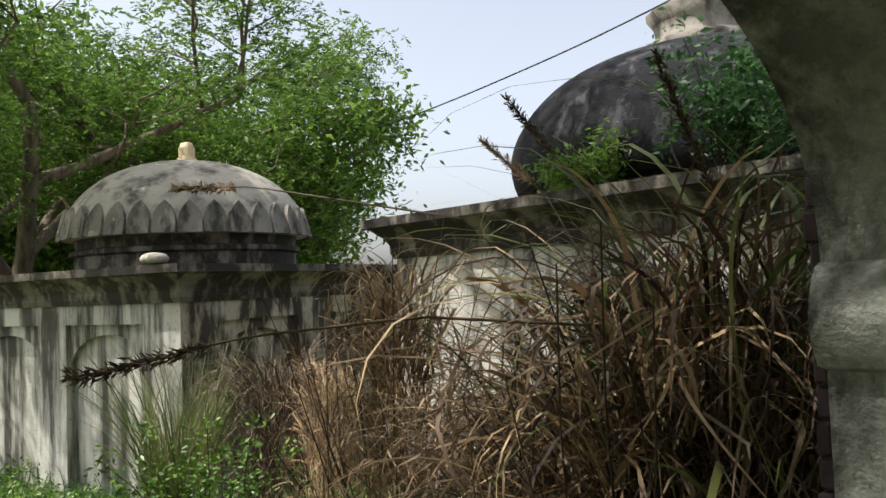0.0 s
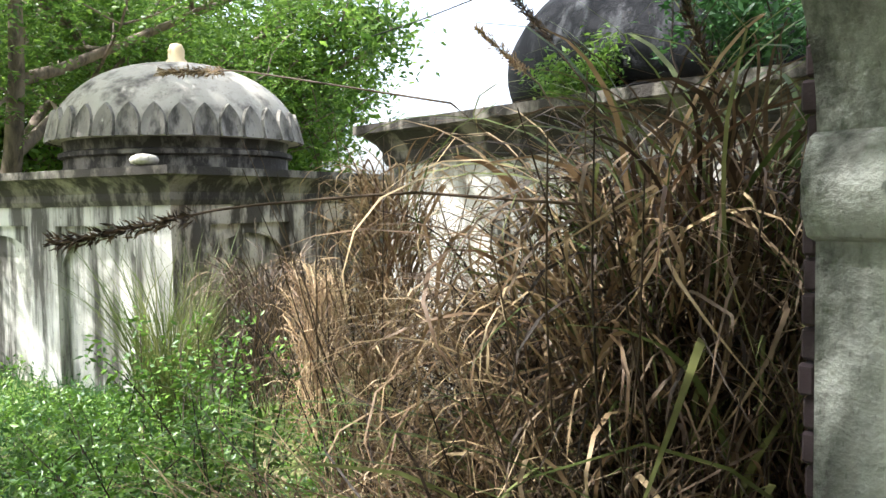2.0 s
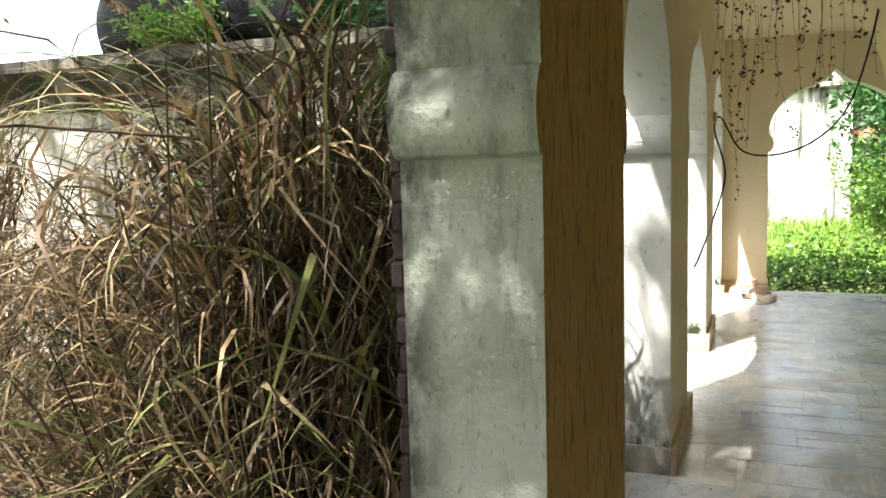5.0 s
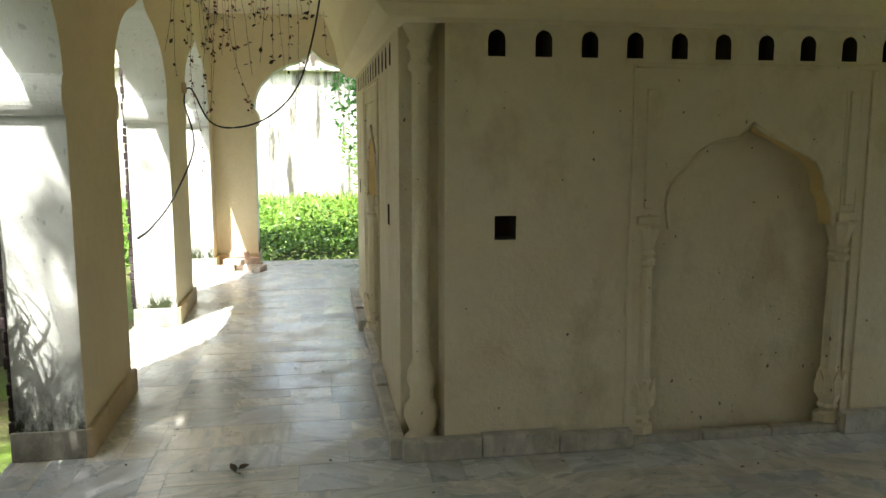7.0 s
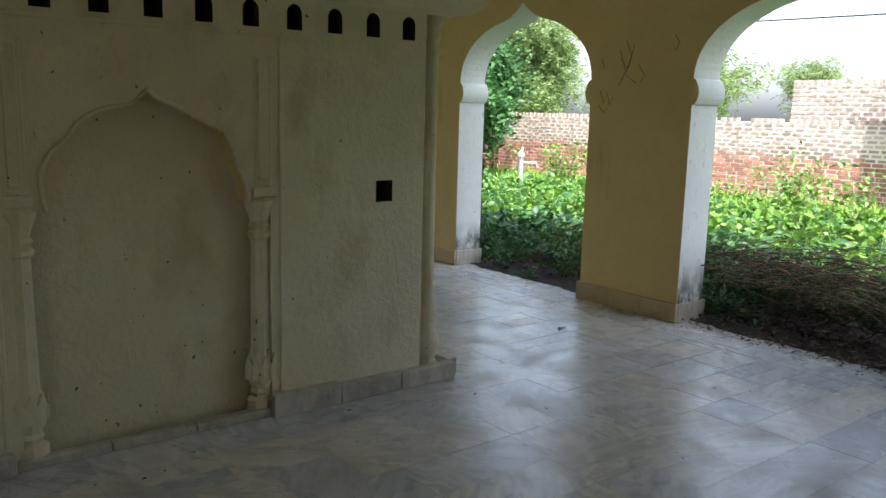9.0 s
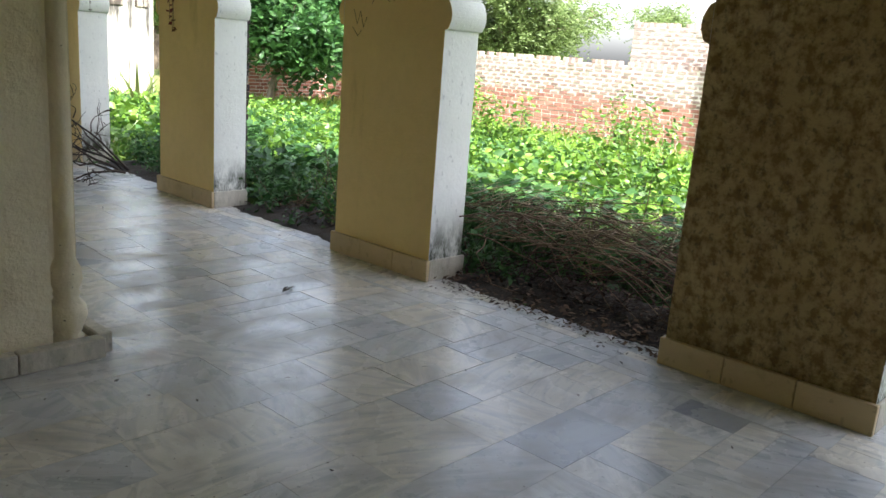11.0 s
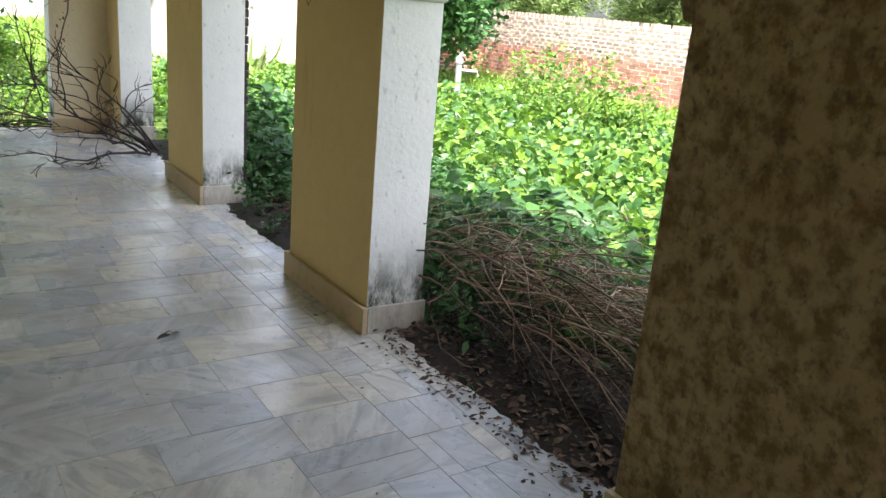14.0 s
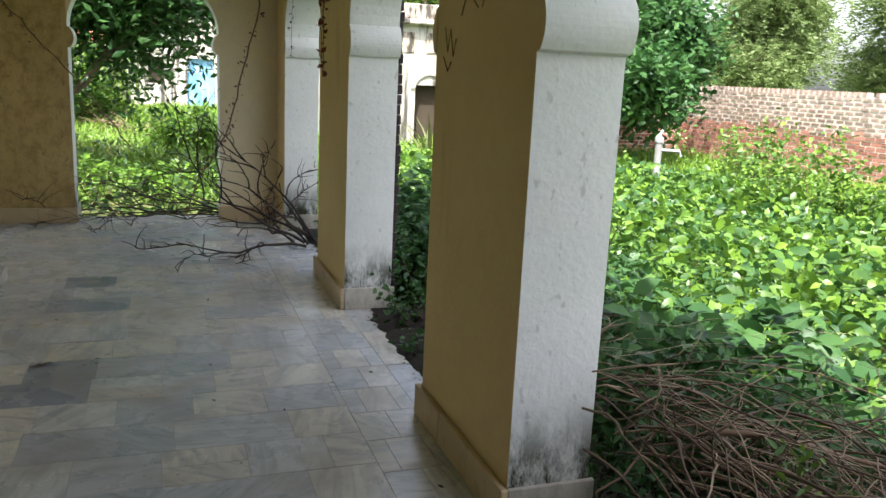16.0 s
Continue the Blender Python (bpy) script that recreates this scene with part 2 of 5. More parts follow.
STRAW_DARK = leafy("brown_dead_blade", (0.026, 0.017, 0.010), (0.085, 0.055, 0.032), (0.25, 0.175, 0.10), 0.6, 0.15)
RED_LEAF = leafy("red_withered_leaf", (0.14, 0.03, 0.03), (0.22, 0.06, 0.05), (0.16, 0.09, 0.04))
TWIG = leafy("dry_twig", (0.08, 0.05, 0.032), (0.16, 0.105, 0.066), (0.28, 0.20, 0.13), 0.8, 0.0)
TWIG_PALE = leafy("pale_dry_twig", (0.17, 0.12, 0.075), (0.29, 0.215, 0.14), (0.42, 0.33, 0.22), 0.8, 0.0)
TWIG_BROWN = leafy("brown_twig", (0.05, 0.03, 0.02), (0.10, 0.062, 0.04), (0.20, 0.135, 0.085), 0.8, 0.0)
TWIG_DARK = leafy("dark_twig", (0.025, 0.018, 0.014), (0.05, 0.035, 0.025), (0.08, 0.055, 0.04), 0.8, 0.0)
PETAL = plaster("grey_stained_petal_lime", (0.34, 0.31, 0.26), (0.20, 0.18, 0.15), (0.04, 0.036, 0.03), 0.46, 0.62, (1.5, 1.5, 0.6), 0.5, stain_scale=3, bump=0.6)
BARK = plaster("tree_bark", (0.16, 0.12, 0.085), (0.24, 0.19, 0.14), (0.05, 0.04, 0.03), 0.45, 0.65, (3, 3, 0.5), 0.3, bump=0.8)

# ---- building kit ----
def mesh_of(name, verts, faces, mats, slots=None, smooth=False):
    me = bpy.data.meshes.new(name)
    me.from_pydata([tuple(v) for v in verts], [], faces)
    for mt in (mats if isinstance(mats, (list, tuple)) else [mats]):
        me.materials.append(mt)
    if slots is not None:
        me.polygons.foreach_set("material_index", slots)
    if smooth:
        me.polygons.foreach_set("use_smooth", [True] * len(me.polygons))
    me.update()
    return me


def part(name, bm, mats, parent, label="", smooth=False):
    """Links a bmesh or a mesh as one object under a thing or a part."""
    if isinstance(bm, bmesh.types.BMesh):
        me = bpy.data.meshes.new(name)
        bm.normal_update()
        bm.to_mesh(me)
        bm.free()
        me.materials.append(mats)
        if smooth:
            me.polygons.foreach_set("use_smooth", [True] * len(me.polygons))
    else:
        me = bm
    ob = new(name, me)
    ob.parent = parent
    if label:
        ob["label"] = label
    return ob


def thing(name, m, label, category, group="", kind=""):
    ob = new(name)
    ob.empty_display_size = 0.1
    ob.matrix_basis = m
    return tagged(ob, label, category, group, kind)


def box(bm, x0, y0, z0, x1, y1, z1, bevel=0.0):
    r = bmesh.ops.create_cube(bm, size=1, matrix=Matrix.Translation(((x0 + x1) / 2, (y0 + y1) / 2, (z0 + z1) / 2)) @ Matrix.Diagonal((x1 - x0, y1 - y0, z1 - z0, 1)))
    if bevel:
        bmesh.ops.bevel(bm, geom=list({e for v in r["verts"] for e in v.link_edges}), offset=bevel, segments=1, affect="EDGES")


def boxed(*size, bevel=0.004):
    bm = bmesh.new()
    box(bm, *size, bevel=bevel)
    return bm


def turned(profile, seg=20, wob=0.0):
    """A body of revolution from (radius, height) pairs."""
    vs, fs = [], []
    for i, (r, z) in enumerate(profile):
        for k in range(seg):
            a = 2 * math.pi * k / seg
            rr = r * (1 + wob * noise.noise((math.cos(a) * 2, math.sin(a) * 2, z * 2)))
            vs.append((rr * math.cos(a), rr * math.sin(a), z))
    for i in range(len(profile) - 1):
        for k in range(seg):
            k2 = (k + 1) % seg
            fs.append((i * seg + k, i * seg + k2, (i + 1) * seg + k2, (i + 1) * seg + k))
    fs.append(tuple(range(seg - 1, -1, -1)))
    fs.append(tuple(range((len(profile) - 1) * seg, len(profile) * seg)))
    return vs, fs


def tube_mesh(name, paths, mat, sides=5):
    """Branches, stems or cables: each path is a list of (point, radius)."""
    vs, fs = [], []
    for path in paths:
        base = len(vs)
        n = len(path)
        for i, (p, r) in enumerate(path):
            a, b = Vector(path[max(i - 1, 0)][0]), Vector(path[min(i + 1, n - 1)][0])
            d = (b - a).normalized() if (b - a).length > 1e-6 else Vector((0, 0, 1))
            u = d.orthogonal().normalized()
            w = d.cross(u)
            for k in range(sides):
                t = 2 * math.pi * k / sides
                vs.append(Vector(p) + (u * math.cos(t) + w * math.sin(t)) * r)
        for i in range(n - 1):
            for k in range(sides):
                k2 = (k + 1) % sides
                o = base + i * sides
                fs.append((o + k, o + k2, o + sides + k2, o + sides + k))
    return mesh_of(name, vs, fs, mat, smooth=True)


def quick_mesh(name, verts, faces, mat, smooth=False):
    """A mesh from arrays: verts n x 3, faces all of one size."""
    me = bpy.data.meshes.new(name)
    nf, k = faces.shape
    me.vertices.add(len(verts))
    me.vertices.foreach_set("co", np.asarray(verts, dtype=np.float32).ravel())
    me.loops.add(nf * k)
    me.loops.foreach_set("vertex_index", faces.ravel().astype(np.int32))
    me.polygons.add(nf)
    me.polygons.foreach_set("loop_start", np.arange(0, nf * k, k, dtype=np.int32))
    me.polygons.foreach_set("loop_total", np.full(nf, k, dtype=np.int32))
    if smooth:
        me.polygons.foreach_set("use_smooth", np.ones(nf, dtype=bool))
    me.materials.append(mat)
    me.update()
    me.validate()
    return me


# a leaf along +x, folded at the midrib and drooping: 4 quads
LEAF_V = np.array([(0, 0, 0), (0.35, 0.24, 0.05), (0.35, 0, 0), (0.35, -0.24, 0.05), (0.72, 0.17, 0.0), (0.72, 0, -0.05), (0.72, -0.17, 0.0), (1, 0, -0.14)])
LEAF_F = np.array([(0, 2, 1, 0), (0, 3, 2, 0), (1, 2, 5, 4), (2, 3, 6, 5), (4, 5, 7, 4), (5, 6, 7, 5)])
LEAF_TRI = np.array([(0, 2, 1), (0, 3, 2), (1, 2, 5), (1, 5, 4), (2, 3, 6), (2, 6, 5), (4, 5, 7), (5, 6, 7)])
SMALL_V = np.array([(0, 0, 0), (0.45, 0.2, 0.03), (1, 0, -0.08), (0.45, -0.2, 0.03)])
SMALL_TRI = np.array([(0, 2, 1), (0, 3, 2)])


def leaves(name, pos, size, rng, mat, up=0.6, small=True, wide=1.0, out=None):
    """Many leaves in one mesh. up: how far they lie flat. out: an optional way each leaf points."""
    n = len(pos)
    tv, tf = (SMALL_V, SMALL_TRI) if small else (LEAF_V, LEAF_TRI)
    d = rng.normal(size=(n, 3)) if out is None else out + rng.normal(size=(n, 3)) * 0.45
    d[:, 2] *= (1 - up)
    d /= np.linalg.norm(d, axis=1, keepdims=True) + 1e-9
    nrm = rng.normal(size=(n, 3)) * (1 - up)
    nrm[:, 2] += up * 1.6
    y = np.cross(nrm, d)
    y /= np.linalg.norm(y, axis=1, keepdims=True) + 1e-9
    z = np.cross(d, y)
    s = np.asarray(size).reshape(-1, 1, 1) * np.ones((n, 1, 1))
    v = pos[:, None, :] + s * (tv[None, :, 0:1] * d[:, None] + wide * tv[None, :, 1:2] * y[:, None] + tv[None, :, 2:3] * z[:, None])
    f = tf[None] + (np.arange(n) * len(tv))[:, None, None]
    return quick_mesh(name, v.reshape(-1, 3), f.reshape(-1, 3), mat)


def blades(name, root, az, length, lean, droop, width, rng, mat, seg=6, kink=0.0):
    """Grass blades: ribbons that rise, lean towards az and bend over."""
    n = len(root)
    t = np.linspace(0, 1, seg + 1)
    ang = lean[:, None] + droop[:, None] * t[None] ** 1.5
    if kink:
        ang += np.where(t[None] > rng.uniform(0.4, 0.8, (n, 1)), kink * rng.uniform(0, 1, (n, 1)) ** 3, 0)
    step = (length / seg)[:, None]
    hx = np.concatenate([np.zeros((n, 1)), np.cumsum(np.sin(ang[:, 1:]) * step, 1)], 1)
    hz = np.concatenate([np.zeros((n, 1)), np.cumsum(np.cos(ang[:, 1:]) * step, 1)], 1)
    sway = az[:, None] + rng.normal(size=(n, 1)) * 0.5 * t[None] ** 2
    c = np.stack([root[:, 0:1] + hx * np.cos(sway), root[:, 1:2] + hx * np.sin(sway), root[:, 2:3] + hz], -1)
    tw = sway + math.pi / 2 + rng.normal(size=(n, 1)) * 0.6
    side = np.stack([np.cos(tw), np.sin(tw), rng.normal(size=(n, 1)) * 0.25 + np.zeros_like(tw)], -1)
    w = (width[:, None] * (0.35 + 0.65 * np.sin(np.clip(t * 2.2 + 0.35, 0, math.pi)))[None] * (1 - t[None] ** 3 * 0.9))[..., None] * 0.5
    v = np.stack([c - side * w, c + side * w], 2).reshape(n, -1, 3)
    k = np.arange(seg) * 2
    f1 = np.stack([k, k + 1, k + 3, k + 2], -1)
    f = f1[None] + (np.arange(n) * (seg + 1) * 2)[:, None, None]
    return quick_mesh(name, v.reshape(-1, 3), f.reshape(-1, 4), mat)

# ---- the pavilion: arcades, floor, ceiling, inner chamber ----
WX, EX, SY, NY, THICK, CEIL = -0.045, 7.39, -0.95, 10.45, 0.33, 3.0
IMP0, IMP1 = 1.69, 1.89


def arch_z(u):
    u = min(abs(u), 1.0)
    return IMP1 + 0.58 * math.sqrt(max(0.0, 1 - u * u)) ** 0.95 + 0.13 * max(0.0, 1 - u / 0.3) ** 2


def arcade(name, label, at, ends, gaps, inner, old):
    """A wall with arched openings. at(s, n, z) gives the place: s along it, n outwards from its inner face.
    inner: the plaster of the inner face; old: for some piers (by number) another one."""
    mats = [inner, JAMB, OUTSIDE] + [m for pair in old.values() for m in pair]
    vs, fs, sl = [], [], []

    def quad(a, b, c, d, slot):
        k = len(vs)
        vs.extend((at(*a), at(*b), at(*c), at(*d)))
        fs.append((k, k + 1, k + 2, k + 3))
        sl.append(slot)

    top = CEIL + 0.12
    edges = [ends[0]] + [v for g in gaps for v in g] + [ends[1]]
    extra, own = 3, {}
    for i in old:
        own[i] = (extra, extra + 1)
        extra += 2
    for i in range(0, len(edges), 2):
        s0, s1 = edges[i], edges[i + 1]
        face, jamb = own.get(i // 2, (0, 1))
        z0, z1 = -0.45, top
        quad((s0, 0, z0), (s1, 0, z0), (s1, 0, z1), (s0, 0, z1), face)
        quad((s1, THICK, z0), (s0, THICK, z0), (s0, THICK, z1), (s1, THICK, z1), 2)
        quad((s0, THICK, z0), (s0, 0, z0), (s0, 0, IMP1), (s0, THICK, IMP1), jamb)
        quad((s1, 0, z0), (s1, THICK, z0), (s1, THICK, IMP1), (s1, 0, IMP1), jamb)
    for i, (s0, s1) in enumerate(gaps):
        c, a, n = (s0 + s1) / 2, (s1 - s0) / 2, 32
        us = [-math.cos(math.pi * k / n) for k in range(n + 1)]
        for k in range(n):
            p, q = c + a * us[k], c + a * us[k + 1]
            zp, zq = arch_z(us[k]), arch_z(us[k + 1])
            if k == 0:
                zp = IMP1
            if k == n - 1:
                zq = IMP1
            quad((p, 0, zp), (q, 0, zq), (q, 0, top), (p, 0, top), 0)
            quad((q, THICK, zq), (p, THICK, zp), (p, THICK, top), (q, THICK, top), 2)
            jamb = own.get(i if k < n // 2 else i + 1, (0, 1))[1]
            quad((p, 0, zp), (p, THICK, zp), (q, THICK, zq), (q, 0, zq), jamb)
    quad((ends[0], 0, top), (ends[1], 0, top), (ends[1], THICK, top), (ends[0], THICK, top), 2)
    wall = tagged(new(name, mesh_of(name, vs, fs, mats, sl)), label, "wall", "", "structure")
    # rounded imposts that stand into each opening
    prof = [(0.0, IMP0)] + [(0.012 + 0.045 * math.sin(math.pi * min(1, k / 9 * 0.86 + 0.1)) ** 0.8, IMP0 + 0.01 + (IMP1 - IMP0 - 0.02) * k / 9) for k in range(10)] + [(0.0, IMP1)]
    for i, (s0, s1) in enumerate(gaps):
        for s, sign, pier in ((s0, 1, i), (s1, -1, i + 1)):
            v, f = [], []
            for d, z in prof:
                v += [at(s + sign * d, -0.003, z), at(s + sign * d, THICK + 0.003, z)]
            m = len(prof)
            f = [(2 * k, 2 * k + 1, 2 * k + 3, 2 * k + 2) for k in range(m - 1)] + [tuple(range(0, 2 * m, 2)), tuple(range(1, 2 * m, 2))]
            faces_mat = old.get(pier, (inner, JAMB))
            me = mesh_of("impost", v, f, [faces_mat[1], faces_mat[0]], [0] * (m - 1) + [1, 0])
            part("impost", me, None, wall)
    # skirting blocks round each pier
    for i in range(0, len(edges), 2):
        s0, s1 = edges[i], edges[i + 1]
        k = max(1, round((s1 - s0) / 0.33))
        for j in range(k):
            a, b = s0 - 0.02 + (s1 - s0 + 0.04) * j / k, s0 - 0.02 + (s1 - s0 + 0.04) * (j + 1) / k
            bm = bmesh.new()
            p, q = at(a + 0.0015, -0.032, 0.0), at(b - 0.0015, -0.002, 0.15)
            box(bm, *(min(p[x], q[x]) for x in range(3)), *(max(p[x], q[x]) for x in range(3)), bevel=0.004)
            part("skirting_block", bm, SKIRT, wall)
        for s, sign in ((s0, -1), (s1, 1)):
            if s in ends:
                continue
            bm = bmesh.new()
            p, q = at(s + sign * 0.002, -0.0005, 0.0), at(s + sign * 0.02, THICK + 0.02, 0.15)
            box(bm, *(min(p[x], q[x]) for x in range(3)), *(max(p[x], q[x]) for x in range(3)), bevel=0.004)
            part("skirting_block", bm, SKIRT_PALE, wall)
    return wall


wall_west = arcade("wall_west", "limewashed arcade wall with ogee arches, first pier stained", lambda s, n, z: (WX - n, s, z), (SY - 0.33, NY + 0.33),
                   [(0.10, 1.92), (3.0, 4.51), (5.56, 7.37), (8.34, 10.12)], CREAM_PALE, {1: (OCHRE_OLD, JAMB_OLD)})
wall_east = arcade("wall_east", "cream arcade wall with ogee arches, one pier mouldy", lambda s, n, z: (EX + n, s, z), (SY - 0.33, NY + 0.33),
                   [(-0.42, 1.38), (2.44, 4.26), (5.28, 7.05), (8.05, 9.9)], CREAM, {1: (MOULDY, JAMB)})
wall_north = arcade("wall_north", "cream end wall with ogee arches to the garden", lambda s, n, z: (s, NY + n, z), (WX + 0.002, EX - 0.002),
                    [(0.45, 1.85), (2.9, 4.4), (5.42, 6.81)], CREAM_PALE, {2: (OCHRE_SOFT, JAMB)})
# south side is unseen: solid wall added to block light, ochre to cut bounce
wall_south = arcade("wall_south", "unseen plain ochre back wall, added to keep south light out", lambda s, n, z: (s, SY - n, z), (WX + 0.002, EX - 0.002), [], OCHRE_OLD, {})

ceiling = tagged(new("ceiling", mesh_of("ceiling", [(WX - 0.33, SY - 0.33, CEIL + 0.12), (EX + 0.33, SY - 0.33, CEIL + 0.12), (EX + 0.33, NY + 0.33, CEIL + 0.12), (WX - 0.33, NY + 0.33, CEIL + 0.12),
                                                    (WX, SY, CEIL), (EX, SY, CEIL), (EX, NY, CEIL), (WX, NY, CEIL)],
                                        [(0, 1, 2, 3), (7, 6, 5, 4)], CREAM_PALE)), "plain cream limewashed flat ceiling", "ceiling", "", "structure")
bm = bmesh.new()
box(bm, WX - 0.55, SY - 0.55, CEIL + 0.125, EX + 0.55, NY + 0.55, CEIL + 0.32, bevel=0.02)
part("roof", bm, OUTSIDE, None)
tagged(bpy.data.objects["roof"], "weathered flat roof slab over the arcades", "roof", "", "structure")

# chamber in the middle
CX0, CX1, CY0, CY1 = 1.53, 5.08, 4.245, 8.2
NOTCH = 0.2


def cell_face(name, m, length, mid, deep=0.085, slot_n=13, pitch=0.2317):
    """One face of the chamber in its own plane: u to the right, z up, v into the wall."""
    def P(u, v, z):
        return m @ Vector((u, v, z))
    holes = []
    for i in range(slot_n):
        u = mid + 0.05 + (i - (slot_n - 1) / 2) * pitch
        holes.append((u - 0.042, u + 0.042, 1.975, 2.10, 0.16, "slot"))
    for u in (mid - 1.29, mid + 1.29):
        holes.append((u - 0.053, u + 0.055, 1.092, 1.21, 0.14, "hole"))
    holes.append((mid - 0.575, mid + 0.605, -0.02, 1.83, deep, "niche"))
    us = sorted({NOTCH, length - NOTCH, *(h[0] for h in holes), *(h[1] for h in holes)})
    zs = sorted({-0.02, CEIL, *(h[2] for h in holes), *(h[3] for h in holes)})
    vs, fs, sl = [], [], []

    def quad(a, b, c, d, slot):
        k = len(vs)
        vs.extend((P(*a), P(*b), P(*c), P(*d)))
        fs.append((k, k + 1, k + 2, k + 3))
        sl.append(slot)

    for i in range(len(us) - 1):
        for j in range(len(zs) - 1):
            a, b, c, d = us[i], us[i + 1], zs[j], zs[j + 1]
            if not any(h[0] <= a and b <= h[1] and h[2] <= c and d <= h[3] for h in holes):
                quad((a, 0, c), (b, 0, c), (b, 0, d), (a, 0, d), 0)
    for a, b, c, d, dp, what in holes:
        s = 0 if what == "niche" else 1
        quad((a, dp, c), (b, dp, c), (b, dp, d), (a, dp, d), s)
        quad((a, 0, c), (a, dp, c), (a, dp, d), (a, 0, d), s)
        quad((b, dp, c), (b, 0, c), (b, 0, d), (b, dp, d), s)
        quad((a, 0, d), (a, dp, d), (b, dp, d), (b, 0, d), s)
        if what != "niche":
            quad((a, dp, c), (a, 0, c), (b, 0, c), (b, dp, c), s)
        if what == "slot":      # pointed round head: fill both upper corners
            c0, r = (a + b) / 2, (b - a) / 2
            for sg in (-1, 1):
                pts = [(c0 + sg * r * math.sin(t), 0, d - r * 1.1 + r * 1.1 * math.cos(t) * 0.97) for t in (0.12, 0.45, 0.8, 1.2, 1.57)]
                k = len(vs)
                vs.extend([P(*q) for q in pts] + [P(c0 + sg * r, 0, d), P(c0 + sg * r * 0.1, 0, d)])
                fs.append(tuple(range(k, k + 7)))
                sl.append(0)
    # notch sides at the left end; the right end closes the next face's notch
    quad((NOTCH, 0, -0.02), (NOTCH, NOTCH, -0.02), (NOTCH, NOTCH, CEIL), (NOTCH, 0, CEIL), 0)
    quad((length - NOTCH, NOTCH, -0.02), (length - NOTCH, 0, -0.02), (length - NOTCH, 0, CEIL), (length - NOTCH, NOTCH, CEIL), 0)
    wall = tagged(new(name, mesh_of(name, vs, fs, [WALL_CELL, DARK], sl)), "aged cream plaster chamber wall with arched blind niche and slot row", "wall", "", "structure")

    # cusped arch plate over the niche
    w, spring, apex = 0.475, 1.13, 1.665
    curve = []
    n = 54
    for k in range(n + 1):
        t = math.pi * k / n
        lobes = 9
        cus = 0.034 * (1 - abs(math.sin(t * lobes / 2)))
        r = 1 - cus * 2.0
        x, z = -math.cos(t) * w * r, math.sin(t) ** 0.85 * (apex - 0.06 - spring) * (1 - cus)
        z += 0.06 * max(0, 1 - abs(math.cos(t)) / 0.25) ** 2
        curve.append((mid + 0.01 + x, spring + z))
    left, right, top = mid - 0.575, mid + 0.605, 1.83
    v, f = [], []
    for x, z in curve:
        fr = (x - curve[0][0]) / (curve[-1][0] - curve[0][0])
        ox = left + (right - left) * fr
        v += [P(x, 0.008, z), P(ox, 0.008, top), P(x, deep + 0.001, z)]
    for k in range(n):
        a, b = 3 * k, 3 * k + 3
        f += [(a, b, b + 1, a + 1), (a + 2, b + 2, b, a)]
    k = len(v)
    v += [P(left, 0.008, spring), P(right, 0.008, spring)]
    f += [(k, 0, 1), (3 * n, k + 1, 3 * n + 1)]
    part("niche_arch", mesh_of("niche_arch", v, f, [WALL_CELL, CREAM], [0, 1] * n + [0, 0]), None, wall)
    # bead added along the arch in place of its soft edge shading
    bead = [(P(x, 0.004, z), 0.011) for x, z in curve]
    part("arch_bead", tube_mesh("arch_bead", [bead], WALL_CELL, 6), None, wall)
    # colonnettes at both sides of the niche: lotus foot, tapering eight-sided shaft, bell capital
    prof = [(0.078, 0.0), (0.085, 0.03), (0.08, 0.085), (0.05, 0.10), (0.064, 0.125), (0.052, 0.145), (0.068, 0.175), (0.08, 0.24), (0.07, 0.31), (0.056, 0.34), (0.054, 0.6), (0.05, 0.93), (0.066, 0.945), (0.066, 0.965), (0.05, 0.98), (0.064, 1.0), (0.05, 1.02), (0.058, 1.05), (0.078, 1.10), (0.084, 1.13), (0.07, 1.145)]
    for u in (mid - 0.54, mid + 0.565):
        vv, ff = turned(prof, 8, 0.05)
        part("colonnette", mesh_of("colonnette", [P(u + x * 0.95, 0.05 + y * 0.85, z) for x, y, z in vv], ff, WALL_CELL), None, wall)
        for k in range(-2, 3):      # pointed petals round the foot
            a = k * 0.62
            pet = [(-0.028, 0.20), (0.028, 0.20), (0.030, 0.26), (0.0, 0.335), (-0.030, 0.26)]
            ring = [P(u + math.sin(a + x / 0.075) * (0.082 + lift), 0.05 - math.cos(a + x / 0.075) * (0.074 + lift), z) for lift in (-0.012, 0.006) for x, z in pet]
            part("petal", mesh_of("petal", ring, [(5, 6, 7, 8, 9)] + [(q, (q + 1) % 5, 5 + (q + 1) % 5, 5 + q) for q in range(5)], WALL_CELL), None, wall)
    # moulded strip above each colonnette, and the sunk frame that holds the whole niche
    for u in (mid - 0.545, mid + 0.57):
        for k, (w, d, z0, z1) in enumerate(((0.05, 0.004, 1.20, 1.86), (0.03, -0.008, 1.235, 1.83), (0.062, -0.012, 1.15, 1.198))):
            bm = bmesh.new()
            box(bm, u - w, d, z0, u + w, 0.05, z1, bevel=0.006)
            bm.transform(m)
            part("pilaster", bm, WALL_CELL, wall)
    for x0, x1, z0, z1 in ((mid - 0.648, mid - 0.622, 0.11, 1.93), (mid + 0.652, mid + 0.678, 0.11, 1.93), (mid - 0.648, mid + 0.678, 1.9305, 1.955)):
        bm = bmesh.new()
        box(bm, x0, -0.011, z0, x1, 0.02, z1, bevel=0.005)
        bm.transform(m)
        part("frame_moulding", bm, WALL_CELL, wall)
